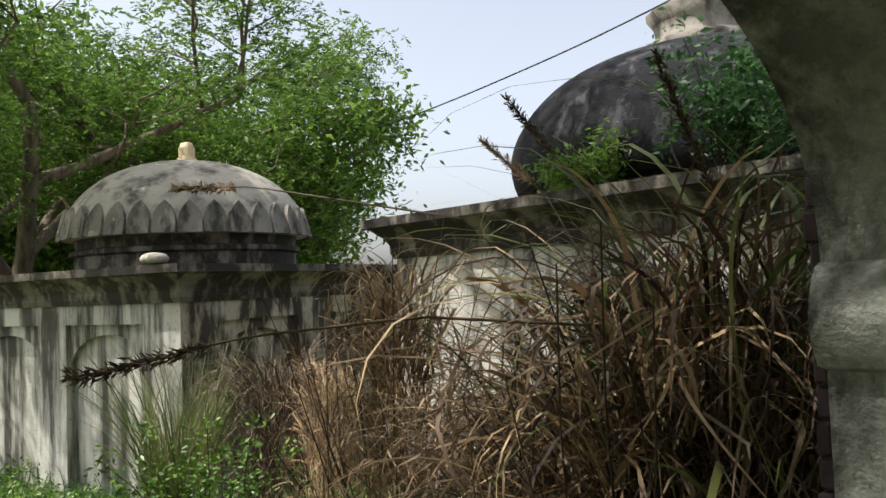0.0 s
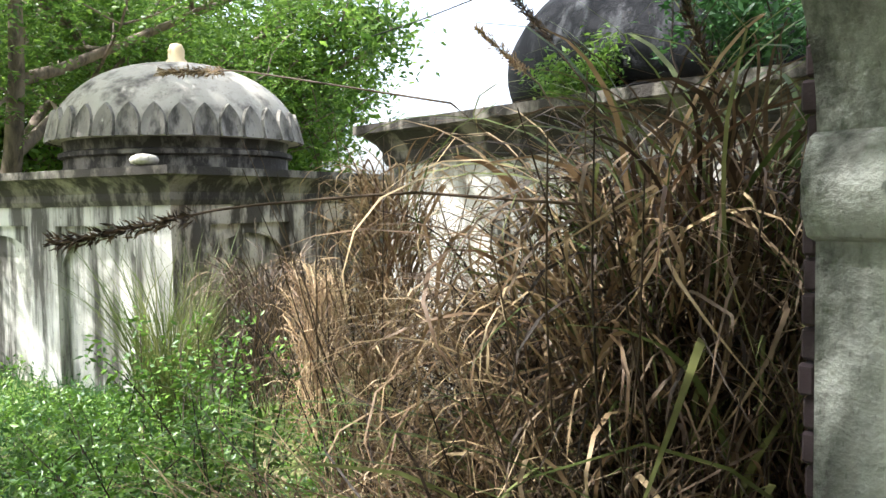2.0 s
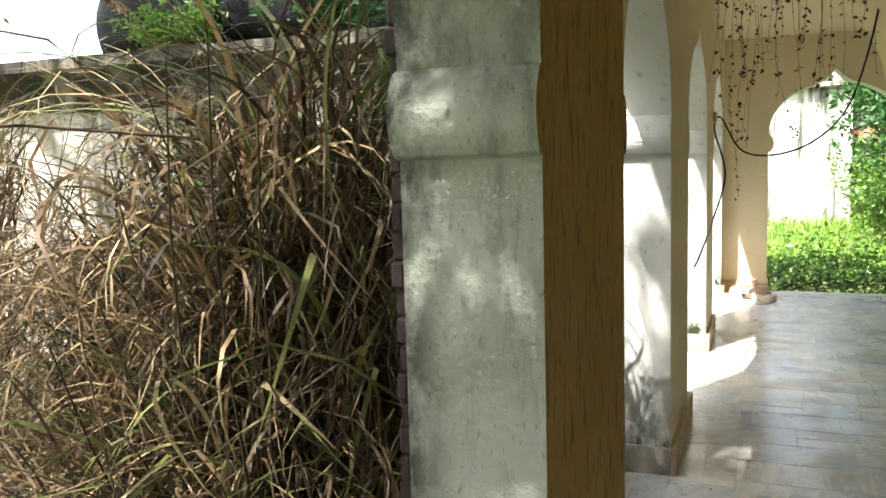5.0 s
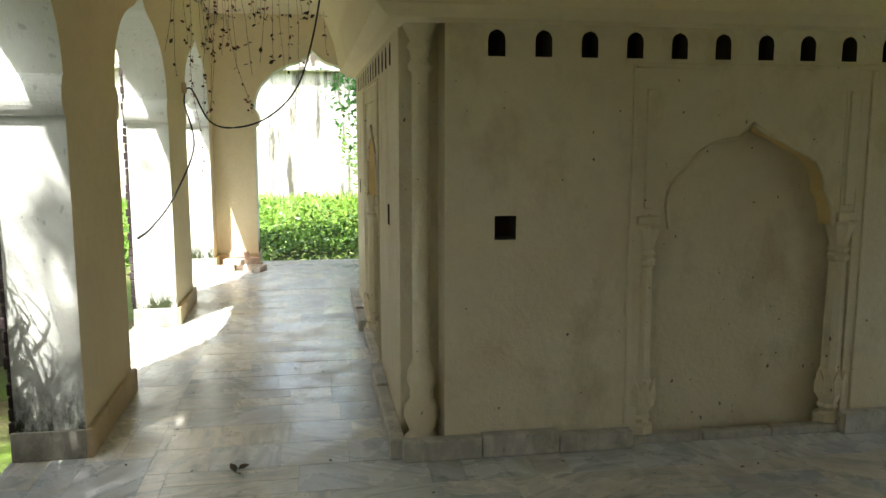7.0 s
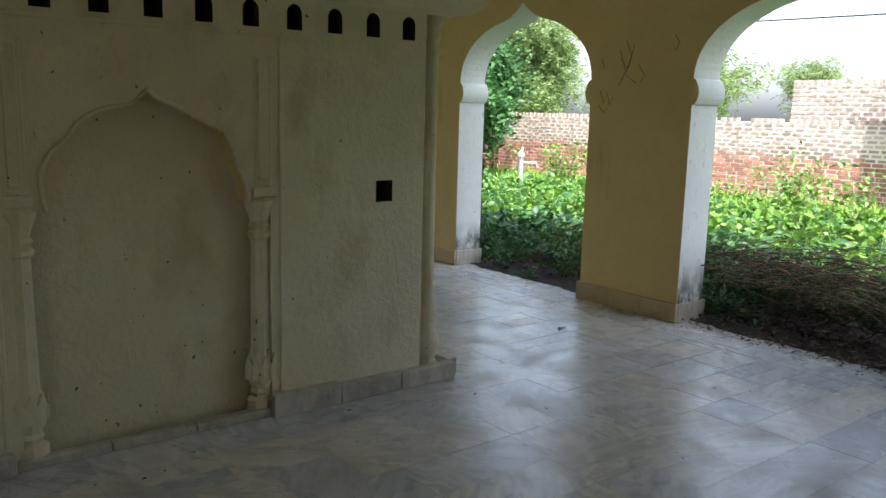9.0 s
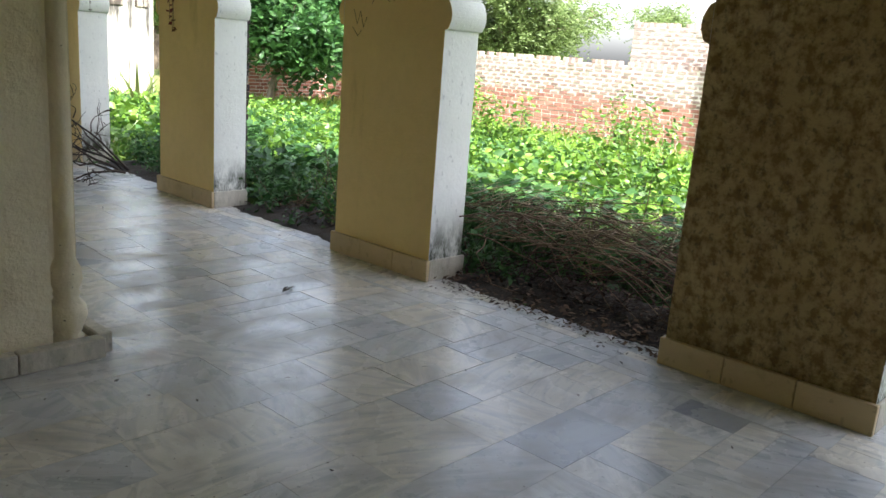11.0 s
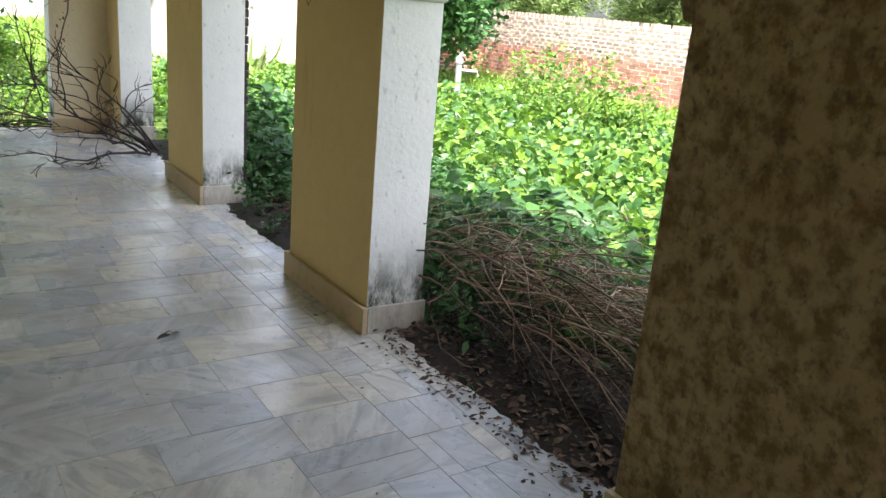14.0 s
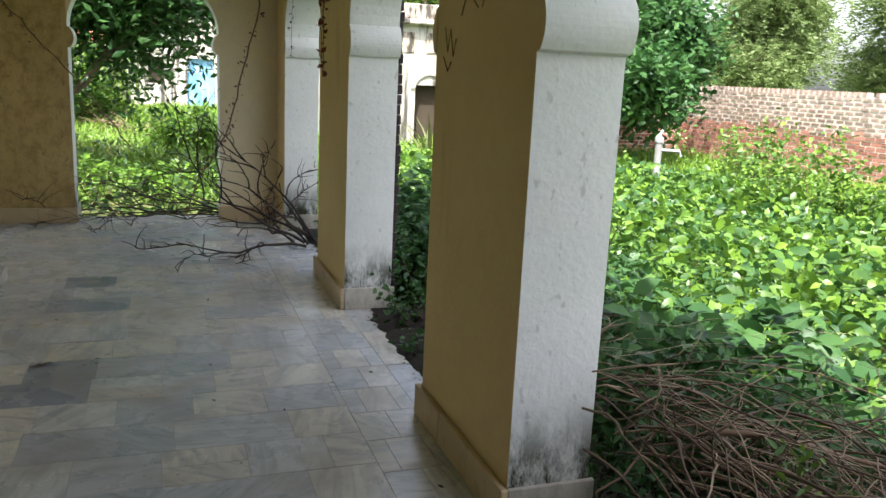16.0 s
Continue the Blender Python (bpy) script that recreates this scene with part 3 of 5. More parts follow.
    # corner column in the notch at the left end
    cprof = [(0.085, 0.0), (0.09, 0.07), (0.06, 0.10), (0.07, 0.13), (0.092, 0.19), (0.085, 0.24), (0.055, 0.28), (0.062, 0.30), (0.055, 0.315), (0.075, 0.37), (0.07, 0.42), (0.045, 0.48), (0.043, 1.90), (0.062, 1.92), (0.062, 1.94), (0.045, 1.96), (0.05, 2.0), (0.065, 2.02), (0.05, 2.05), (0.09, 2.13), (0.13, 2.2), (0.10, 2.3)]
    vv, ff = turned(cprof, 20, 0.04)
    part("corner_column", mesh_of("corner_column", [P(0.095 + x, 0.095 + y, z) for x, y, z in vv], ff, WALL_CELL, smooth=True), None, wall)
    # broken marble skirting
    k = 9
    for j in range(k):
        a, b = -0.02 + (length + 0.04) * j / k, -0.02 + (length + 0.04) * (j + 1) / k
        inside = mid - 0.63 < (a + b) / 2 < mid + 0.66
        bm = bmesh.new()
        box(bm, a + 0.002, -0.035 if inside else -0.075, 0.0, b - 0.002, 0.03 if inside else -0.002, 0.045 if inside else 0.105 + 0.012 * math.sin(j * 2.3), bevel=0.006)
        bm.transform(m)
        part("skirting_block", bm, SKIRT_PALE, wall)
    return wall


cell_face("wall_chamber_south", pose(CX0, CY0, 0), CX1 - CX0, 1.79, 0.13)
cell_face("wall_chamber_west", pose(CX0, CY1, 0, 0, 0, -90), CY1 - CY0, 1.9, 0.2)
cell_face("wall_chamber_north", pose(CX1, CY1, 0, 0, 0, 180), CX1 - CX0, 1.79)
cell_face("wall_chamber_east", pose(CX1, CY0, 0, 0, 0, 90), CY1 - CY0, 2.0)

# cove that runs round the chamber under the ceiling
prof = [(-0.01, 2.125), (0.07, 2.14), (0.13, 2.19), (0.15, 2.28), (0.18, 2.45), (0.25, 2.65), (0.36, 2.85), (0.52, 3.0)]
vs, fs = [], []
for o, z in prof:
    vs += [(CX0 - o, CY0 - o, z), (CX1 + o, CY0 - o, z), (CX1 + o, CY1 + o, z), (CX0 - o, CY1 + o, z)]
for i in range(len(prof) - 1):
    for k in range(4):
        fs.append((4 * i + k, 4 * i + (k + 1) % 4, 4 * i + 4 + (k + 1) % 4, 4 * i + 4 + k))
tagged(new("trim_cove", mesh_of("trim_cove", vs, fs, CREAM_PALE)), "curved plaster cove above the chamber wall", "cornice", "", "structure")

# bed under the marble floor
bm = bmesh.new()
box(bm, WX - 0.36, SY - 0.36, -0.5, EX + 0.37, NY + 0.35, -0.0022)
floor = part("floor", bm, JOINT, None)
tagged(floor, "worn veined marble slab floor with grimy joints", "floor", "", "structure")

# ---- outside: ground, tombs, walls, far buildings ----
GZ = -0.42


def ground_z(x, y):
    out = max(WX - 0.4 - x, x - EX - 0.4, SY - 0.4 - y, y - NY - 0.4, 0)
    return GZ + min(1, out / 2) * 0.07 * noise.noise((x * 0.35, y * 0.35, 0)) + 0.02 * noise.noise((x * 1.7, y * 1.7, 3)) * min(1, out)


def make_ground():
    xs = [-900, -300, -120, -60, -40] + [-30 + i * 0.8 for i in range(88)] + [45, 60, 120, 300, 900]
    ys = [-900, -300, -120, -60, -30] + [-16 + i * 0.8 for i in range(88)] + [60, 80, 140, 300, 900]
    vs = [(x, y, ground_z(x, y)) for y in ys for x in xs]
    n = len(xs)
    fs = [(j * n + i, j * n + i + 1, (j + 1) * n + i + 1, (j + 1) * n + i) for j in range(len(ys) - 1) for i in range(n - 1)]
    m, nt, b = shade("weedy_earth", 0.95)
    c = blend(nt, noise_fac(nt, 0.35, 0.42, 0.6, 8), (0.16, 0.12, 0.07), (0.10, 0.16, 0.03))
    c = blend(nt, noise_fac(nt, 2.2, 0.4, 0.65, 8), c, (0.13, 0.20, 0.03))
    c = blend(nt, times(nt, noise_fac(nt, 18, 0.5, 0.7, 4), 0.6), c, (0.06, 0.05, 0.03))
    nt.links.new(c, b.inputs["Base Color"])
    relief(nt, b, noise_fac(nt, 12, 0.2, 0.8, 6), 0.8, 0.03)
    return tagged(new("ground", mesh_of("ground", vs, fs, m, smooth=True)), "weedy overgrown earth round the pavilion", "ground", "", "structure")


ground = make_ground()


def petal_mesh(w, h):
    pts = [(-0.5, 0), (-0.5, 0.35), (-0.42, 0.62), (-0.22, 0.85), (0, 1.0), (0.22, 0.85), (0.42, 0.62), (0.5, 0.35), (0.5, 0)]
    vs = [(x * w, 0.0, z * h) for x, z in pts] + [(x * w * 0.9, -0.05, z * h * 0.93 + 0.01) for x, z in pts] + [(x * w * 0.55, -0.025, z * h * 0.62 + 0.01) for x, z in pts]
    n = len(pts)
    fs = []
    for i in range(n - 1):
        fs += [(i, i + 1, n + i + 1, n + i), (n + i, n + i + 1, 2 * n + i + 1, 2 * n + i)]
    fs.append(tuple(range(2 * n, 3 * n)))
    return vs, fs


def tomb(name, label, m, half_x, half_y, wall_h, radius, drum_h, dome_h, dome_mat, petals, wall_mats, niche=True):
    """A square domed tomb: walls, cornice slab, drum, a ring of lotus petals, dome and finial."""
    t = thing(name, m, label, "tomb")
    vs, fs, sl = [], [], []

    def quad(p, q, r, o, slot):
        i = len(vs)
        vs.extend((p, q, r, o))
        fs.append((i, i + 1, i + 2, i + 3))
        sl.append(slot)

    for k, (a, b) in enumerate((((-half_x, -half_y), (half_x, -half_y)), ((half_x, -half_y), (half_x, half_y)), ((half_x, half_y), (-half_x, half_y)), ((-half_x, half_y), (-half_x, -half_y)))):
        spans = []
        if niche and k in (0, 1):     # sunk panels, open to the ground
            spans = [(0.13, 0.44, 2.0), (0.56, 0.87, 2.0)]
        pa, pb = Vector((*a, 0)), Vector((*b, 0))
        inn = Vector((0, 0, 1)).cross(pb - pa).normalized() * 0.13
        at, cuts = (lambda f, z, d=0: pa.lerp(pb, f) + inn * d + Vector((0, 0, z))), [0.0] + [f for p in spans for f in p[:2]] + [1.0]
        for i in range(0, len(cuts), 2):
            quad(at(cuts[i], -0.3), at(cuts[i + 1], -0.3), at(cuts[i + 1], wall_h), at(cuts[i], wall_h), k % 2)
        for f0, f1, z in spans:
            quad(at(f0, z), at(f1, z), at(f1, wall_h), at(f0, wall_h), k % 2)
            quad(at(f0, -0.3, 1), at(f1, -0.3, 1), at(f1, z, 1), at(f0, z, 1), k % 2)
            quad(at(f0, -0.3), at(f0, -0.3, 1), at(f0, z, 1), at(f0, z), k % 2)
            quad(at(f1, -0.3, 1), at(f1, -0.3), at(f1, z), at(f1, z, 1), k % 2)
            quad(at(f0, z), at(f0, z, 1), at(f1, z, 1), at(f1, z), k % 2)
            arc = [(f0 + (f1 - f0) * (0.5 - 0.5 * math.cos(math.pi * n / 12)), z - 0.62 + 0.5 * math.sin(math.pi * n / 12) ** 0.8) for n in range(13)]
            for (g0, y0), (g1, y1) in zip(arc, arc[1:]):   # blind arch, half the panel's depth
                quad(at(g0, y0, 0.5), at(g1, y1, 0.5), at(g1, z, 0.5), at(g0, z, 0.5), k % 2)
                quad(at(g0, y0, 1), at(g1, y1, 1), at(g1, y1, 0.5), at(g0, y0, 0.5), k % 2)
    part("wall", mesh_of("wall", vs, fs, list(wall_mats), sl), None, t)
    prof = [(0.02, wall_h - 0.42), (0.05, wall_h - 0.36), (0.05, wall_h - 0.28), (0.10, wall_h - 0.2), (0.2, wall_h - 0.11), (0.27, wall_h - 0.09), (0.27, wall_h), (-0.3, wall_h + 0.03)]
    vs, fs = [], []
    for o, z in prof:
        vs += [(-half_x - o, -half_y - o, z), (half_x + o, -half_y - o, z), (half_x + o, half_y + o, z), (-half_x - o, half_y + o, z)]
    for i in range(len(prof) - 1):
        fs += [(4 * i + k, 4 * i + (k + 1) % 4, 4 * i + 4 + (k + 1) % 4, 4 * i + 4 + k) for k in range(4)]
    fs.append((len(vs) - 4, len(vs) - 3, len(vs) - 2, len(vs) - 1))
    part("cornice", mesh_of("cornice", vs, fs, RUIN_BLACK), None, t, "stained moulded cornice slab, tree shade in its black colour")
    z0 = wall_h + 0.02
    vv, ff = turned([(radius * 0.96, z0), (radius * 0.96, z0 + drum_h * 0.45), (radius * 1.0, z0 + drum_h * 0.5), (radius * 1.0, z0 + drum_h * 0.62), (radius * 0.95, z0 + drum_h * 0.68), (radius * 0.97, z0 + drum_h)], 48, 0.01)
    part("drum", mesh_of("drum", vv, ff, RUIN_BLACK, smooth=False), None, t)
    z1 = z0 + drum_h
    prof = []
    start = 0.0 if petals else -0.24        # the dark dome swells above its foot
    for k in range(21):
        a = start + (math.pi / 2 - start) * k / 20
        prof.append((radius * 1.05 * max(0.0, math.cos(a)) ** 0.95 + 0.03, z1 + dome_h * (math.sin(a) - math.sin(start)) / (1 - math.sin(start))))
    vv, ff = turned([(radius * 0.9, z1 - 0.02)] + prof, 48, 0.012)
    part("dome", mesh_of("dome", vv, ff, dome_mat, smooth=True), None, t)
    if petals:
        w = 2 * math.pi * radius * 1.06 / petals
        pv, pf = petal_mesh(w * 1.0, dome_h * 0.40)
        me = mesh_of("petal", pv, pf, PETAL)
        for k in range(petals):
            ob = part("petal", me, None, t)
            a = 2 * math.pi * k / petals
            ob.matrix_basis = pose((radius * 1.05 + 0.045) * math.cos(a), (radius * 1.05 + 0.045) * math.sin(a), z1 - 0.03, 0, 0, math.degrees(a) + 90) @ pose(0, 0, 0, -13, 0, 0)
    top = z1 + dome_h
    fr = radius * (0.09 if petals else 0.2)
    if petals:      # only the stump of the finial is left
        vv, ff = turned([(fr * 1.2, top - 0.06), (fr * 1.0, top + 0.04), (fr * 0.75, top + 0.09), (fr * 0.8, top + 0.2), (fr * 0.55, top + 0.29), (0.02, top + 0.31)], 14, 0.15)
    else:           # fluted lotus cap
        vv, ff = turned([(fr * 1.5, top - 0.1), (fr * 1.6, top + 0.03), (fr * 1.25, top + 0.1), (fr * 1.3, top + 0.25), (fr * 1.5, top + 0.36), (fr * 0.8, top + 0.5), (fr * 0.4, top + 0.75), (0.01, top + 0.9)], 16)
    part("finial", mesh_of("finial", vv, ff, SKIRT if petals else PETAL, smooth=True), None, t)
    return t


tomb("domed_tomb", "small streaked white tomb with lotus-petalled pale dome", pose(-11.19, 5.28, GZ, 0, 0, 20), 2.25, 2.25, 2.65, 1.62, 0.46, 1.15, DOME_PALE, 34, (RUIN, RUIN_DARK))
tomb("domed_tomb", "larger tomb with crusted, shade-darkened dome half hidden by dry grass", pose(-4.06, 7.70, GZ), 2.43, 2.14, 3.02, 1.86, 0.13, 1.42, DOME_DARK, 0, (RUIN, RUIN_DARK), False)

# a stone left on the cornice slab of the small tomb
bm = bmesh.new()
bmesh.ops.create_icosphere(bm, subdivisions=2, radius=0.5, matrix=pose(-8.45, 3.72, GZ + 2.72) @ Matrix.Diagonal((0.42, 0.3, 0.15, 1)))
for v in bm.verts:
    v.co += Vector((0, 0, 0.02 * noise.noise(v.co * 6)))
tagged(part("stone", bm, DOME_PALE, None, smooth=True), "pale rounded stone lying on the tomb's cornice", "stone")


def brick_wall(name, label, m, length, courses, near):
    """A free-standing wall of bricks; u runs along it. The bricks in the stretch near are parts."""
    rng = random.Random(5)
    wall = thing(name, m, label, "wall", "", "structure")
    h, l, d = 0.104, 0.27, 0.11
    bm = bmesh.new()
    box(bm, 0, 0.008, -0.3, length, d * 2, courses * h - 0.01)
    part("mortar", bm, MORTAR, wall)
    vs, fs, slots = [], [], []

    def solid(w, tall):
        return [(0, 0, 0), (w, 0, 0), (w, 0.03, 0), (0, 0.03, 0), (0.003, 0, tall), (w - 0.003, 0, tall), (w, 0.03, tall), (0, 0.03, tall)]

    faces = [(0, 1, 5, 4), (4, 5, 6, 7), (0, 4, 7, 3), (1, 2, 6, 5), (0, 3, 2, 1)]
    low = mesh_of("brick", solid(l - 0.024, h - 0.024), faces, WALL_BRICK)
    high = mesh_of("brick", solid(l - 0.058, h - 0.046), faces, WALL_BRICK_OLD)
    made = 0
    for c in range(courses):
        u = -(c % 2) * l / 2 + rng.uniform(-0.02, 0.02)
        while u < length - 0.1:
            jut = rng.uniform(-0.009, 0.004)
            worn = c > courses * 0.56 + 1.6 * noise.noise((u * 0.5, 2.0, 0)) + rng.uniform(-0.8, 0.8)
            if near[0] < u < near[1] and made < 300 and c > courses - 12:
                ob = part("brick", high if worn else low, None, wall)
                ob.location = (max(u, 0), jut, c * h)
                made += 1
            else:
                k = len(vs)
                vs += [(max(u, 0) + x, jut + y, c * h + z) for x, y, z in (solid(l - 0.058, h - 0.046) if worn else solid(l - 0.024, h - 0.024))]
                fs += [tuple(k + i for i in f) for f in faces]
                slots += [1 if worn else 0] * 5
            u += l * rng.uniform(0.95, 1.05)
    # toothed crest of headers
    u = 0.0
    while u < length:
        if rng.random() > 0.12:
            k = len(vs)
            z = courses * h - 0.024
            vs += [(u + x, y, z + zz) for x, y, zz in ((0, 0, 0), (0.1, 0, 0), (0.1, 0.2, 0), (0, 0.2, 0), (0, 0, h), (0.1, 0, h), (0.1, 0.2, h), (0, 0.2, h))]
            fs += [(k, k + 1, k + 5, k + 4), (k + 4, k + 5, k + 6, k + 7), (k, k + 4, k + 7, k + 3), (k + 1, k + 2, k + 6, k + 5), (k + 2, k + 3, k + 7, k + 6)]
            slots += [1] * 5
        u += 0.17
    tagged(part("bricks", mesh_of("bricks", vs, fs, [WALL_BRICK, WALL_BRICK_OLD], slots), None, wall), kind="stuff")
    return wall


def wall_brick_material(name, dark, light, bleach):
    m, nt, b = shade(name, 0.9)
    geo = nt.nodes.new("ShaderNodeNewGeometry")
    info = nt.nodes.new("ShaderNodeObjectInfo")
    add = nt.nodes.new("ShaderNodeMath")
    nt.links.new(geo.outputs["Random Per Island"], add.inputs[0])
    nt.links.new(info.outputs["Random"], add.inputs[1])
    fr = nt.nodes.new("ShaderNodeMath")
    fr.operation = "FRACT"
    nt.links.new(add.outputs[0], fr.inputs[0])
    ramp = nt.nodes.new("ShaderNodeValToRGB")
    ramp.color_ramp.elements[0].color, ramp.color_ramp.elements[1].color = (*dark, 1), (*light, 1)
    nt.links.new(fr.outputs[0], ramp.inputs[0])
    inv = nt.nodes.new("ShaderNodeMath")
    inv.operation = "SUBTRACT"
    inv.inputs[0].default_value = 0.9
    nt.links.new(height_mask(nt, 0.5, 1.25), inv.inputs[1])
    not_low = inv.outputs[0]
    c = blend(nt, times(nt, noise_fac(nt, 1.1, 0.30, 0.58, 6, (0.4, 0.4, 1.2)), times(nt, not_low, bleach)), ramp.outputs[0], (0.58, 0.49, 0.42))
    c = blend(nt, times(nt, noise_fac(nt, 5, 0.5, 0.62, 6), 0.6), c, (0.20, 0.13, 0.10))
    nt.links.new(c, b.inputs["Base Color"])
    relief(nt, b, noise_fac(nt, 30, 0.2, 0.8, 5), 0.5, 0.01)
    return m


WALL_BRICK = wall_brick_material("red_wall_brick", (0.24, 0.10, 0.07), (0.44, 0.20, 0.14), 0.5)
WALL_BRICK_OLD = wall_brick_material("weathered_wall_brick", (0.13, 0.085, 0.07), (0.36, 0.23, 0.17), 0.6)
brick_wall("wall_garden_east", "bleached red brick garden wall with toothed crest", pose(20.6, 22.1, GZ, 0, 0, -90), 34.0, 19, (4, 16))
brick_wall("wall_garden_return", "short return of the brick garden wall in shade", pose(17.6, 22.2, GZ, 0, 0, 0), 3.0, 19, (9, 9))

brick_wall("wall_garden_high", "taller stretch of bleached brick wall", pose(21.2, 11.2, GZ, 0, 0, -90), 3.4, 28, (9, 9))
brick_wall("wall_gate_pier", "tall pale brick gate pier at the wall", pose(20.1, 8.2, GZ, 0, 0, -90), 1.1, 48, (9, 9))


def far_house(name, label, x0, x1, y, depth, h, doors, mat, niches=0, roof_mat=None):
    """A plain old masonry building seen across the garden: wall with openings cut in, cornice, parapet."""
    t = thing(name, pose((x0 + x1) / 2, y, GZ), label, "building")
    w = (x1 - x0) / 2
    holes = [(u - dw / 2, u + dw / 2, zb, zb + dh) for u, dw, zb, dh, *_ in doors]
    us = sorted({-w, w, *(v for q in holes for v in q[:2])})
    zs = sorted({-0.4, h, *(v for q in holes for v in q[2:])})
    vs, fs, sl = [], [], []

    def quad(a, b, c, d, s=0):
        k = len(vs)
        vs.extend((a, b, c, d))
        fs.append((k, k + 1, k + 2, k + 3))
        sl.append(s)
    for i in range(len(us) - 1):
        for j in range(len(zs) - 1):
            a, b, c, d = us[i], us[i + 1], zs[j], zs[j + 1]
            if not any(q[0] <= a and b <= q[1] and q[2] <= c and d <= q[3] for q in holes):
                quad((a, 0, c), (b, 0, c), (b, 0, d), (a, 0, d))
    for a, b, c, d in holes:
        quad((a, 0, c), (a, 0.3, c), (a, 0.3, d), (a, 0, d))
        quad((b, 0.3, c), (b, 0, c), (b, 0, d), (b, 0.3, d))
        quad((a, 0, d), (a, 0.3, d), (b, 0.3, d), (b, 0, d))
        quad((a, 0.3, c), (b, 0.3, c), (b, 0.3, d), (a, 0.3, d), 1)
        quad((a, 0.3, c), (a, 0, c), (b, 0, c), (b, 0.3, c))
    quad((w, 0, -0.4), (w, depth, -0.4), (w, depth, h), (w, 0, h))
    quad((-w, depth, -0.4), (-w, 0, -0.4), (-w, 0, h), (-w, depth, h))
    quad((-w, depth, h), (w, depth, h), (w, depth, -0.4), (-w, depth, -0.4))
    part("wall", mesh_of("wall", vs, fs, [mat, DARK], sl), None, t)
    bm = bmesh.new()
    box(bm, -w - 0.25, -0.25, h, w + 0.25, depth + 0.25, h + 0.14, bevel=0.03)
    part("cornice", bm, mat, t)
    bm = bmesh.new()
    box(bm, -w - 0.05, -0.05, h + 0.142, w + 0.05, depth, h + 0.55, bevel=0.03)
    part("parapet", bm, roof_mat or RUIN_DARK, t)
    for u, dw, zb, dh, leaf in doors:
        if leaf is not None:
            bm = bmesh.new()
            box(bm, u - dw / 2 + 0.01, 0.2, zb, u + dw / 2 - 0.01, 0.26, zb + dh - 0.01, bevel=0.01)
            part("door", bm, leaf, t, "faded blue sheet hung in the doorway")
        pts = 15
        bm = bmesh.new()
        prev = None
        ring = []
        for k in range(pts):
            a = math.pi * k / (pts - 1)
            for r, yy in ((dw * 0.52, -0.06), (dw * 0.68, -0.06), (dw * 0.68, 0.0)):
                ring.append(bm.verts.new((u - math.cos(a) * r, yy, zb + dh - dw * 0.12 + math.sin(a) * r * 0.9)))
        for k in range(pts - 1):
            o = 3 * k
            bm.faces.new((ring[o], ring[o + 3], ring[o + 4], ring[o + 1]))
            bm.faces.new((ring[o + 1], ring[o + 4], ring[o + 5], ring[o + 2]))
        part("arch_moulding", bm, mat, t)
    for k in range(niches):
        u = -w + (k + 0.5) * 2 * w / niches
        bm = bmesh.new()
        box(bm, u - 0.2, -0.03, h - 0.75, u + 0.2, -0.002, h - 0.2, bevel=0.02)
        part("niche", bm, RUIN_DARK, t)
    return t


BLUE = plaster("blue_sheet", (0.10, 0.30, 0.55), (0.25, 0.50, 0.72), (0.5, 0.62, 0.72), 0.5, 0.7, (2, 2, 0.6), rough=0.5)
far_house("old_house", "old cream plastered house with blue arched doorway", 4.6, 11.6, 42.5, 5, 4.6, [(0.0, 1.25, 0.0, 2.2, BLUE), (-2.0, 0.7, 1.0, 1.2, None), (2.3, 0.7, 1.0, 1.2, None)], RUIN)
far_house("ruined_house", "peeling white ruined house with small arched niches", 10.8, 15.2, 23.5, 4, 3.3, [(0.3, 0.8, 0.0, 1.7, None)], RUIN, 6)
far_house("white_house", "sunlit whitewashed house beyond the garden", -5.5, 2.75, 26.0, 5, 3.9, [(-2.2, 0.9, 0.0, 2.0, None)], RUIN, 0)
far_house("tiled_house", "low red-tiled outhouse behind bushes", 2.95, 4.7, 31.0, 4, 2.3, [(0.0, 0.8, 0.0, 1.7, None)], RUIN_DARK, 0, RED)

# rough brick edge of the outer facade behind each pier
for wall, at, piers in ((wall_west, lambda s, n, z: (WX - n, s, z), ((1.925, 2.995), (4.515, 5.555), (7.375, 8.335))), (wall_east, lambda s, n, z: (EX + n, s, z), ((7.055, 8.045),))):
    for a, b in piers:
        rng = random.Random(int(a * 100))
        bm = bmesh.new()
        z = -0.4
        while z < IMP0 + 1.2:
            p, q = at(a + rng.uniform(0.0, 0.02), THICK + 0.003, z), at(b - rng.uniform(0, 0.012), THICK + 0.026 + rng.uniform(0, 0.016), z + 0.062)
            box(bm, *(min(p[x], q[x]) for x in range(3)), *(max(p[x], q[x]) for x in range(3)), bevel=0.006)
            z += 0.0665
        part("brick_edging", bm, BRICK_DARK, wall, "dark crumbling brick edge")

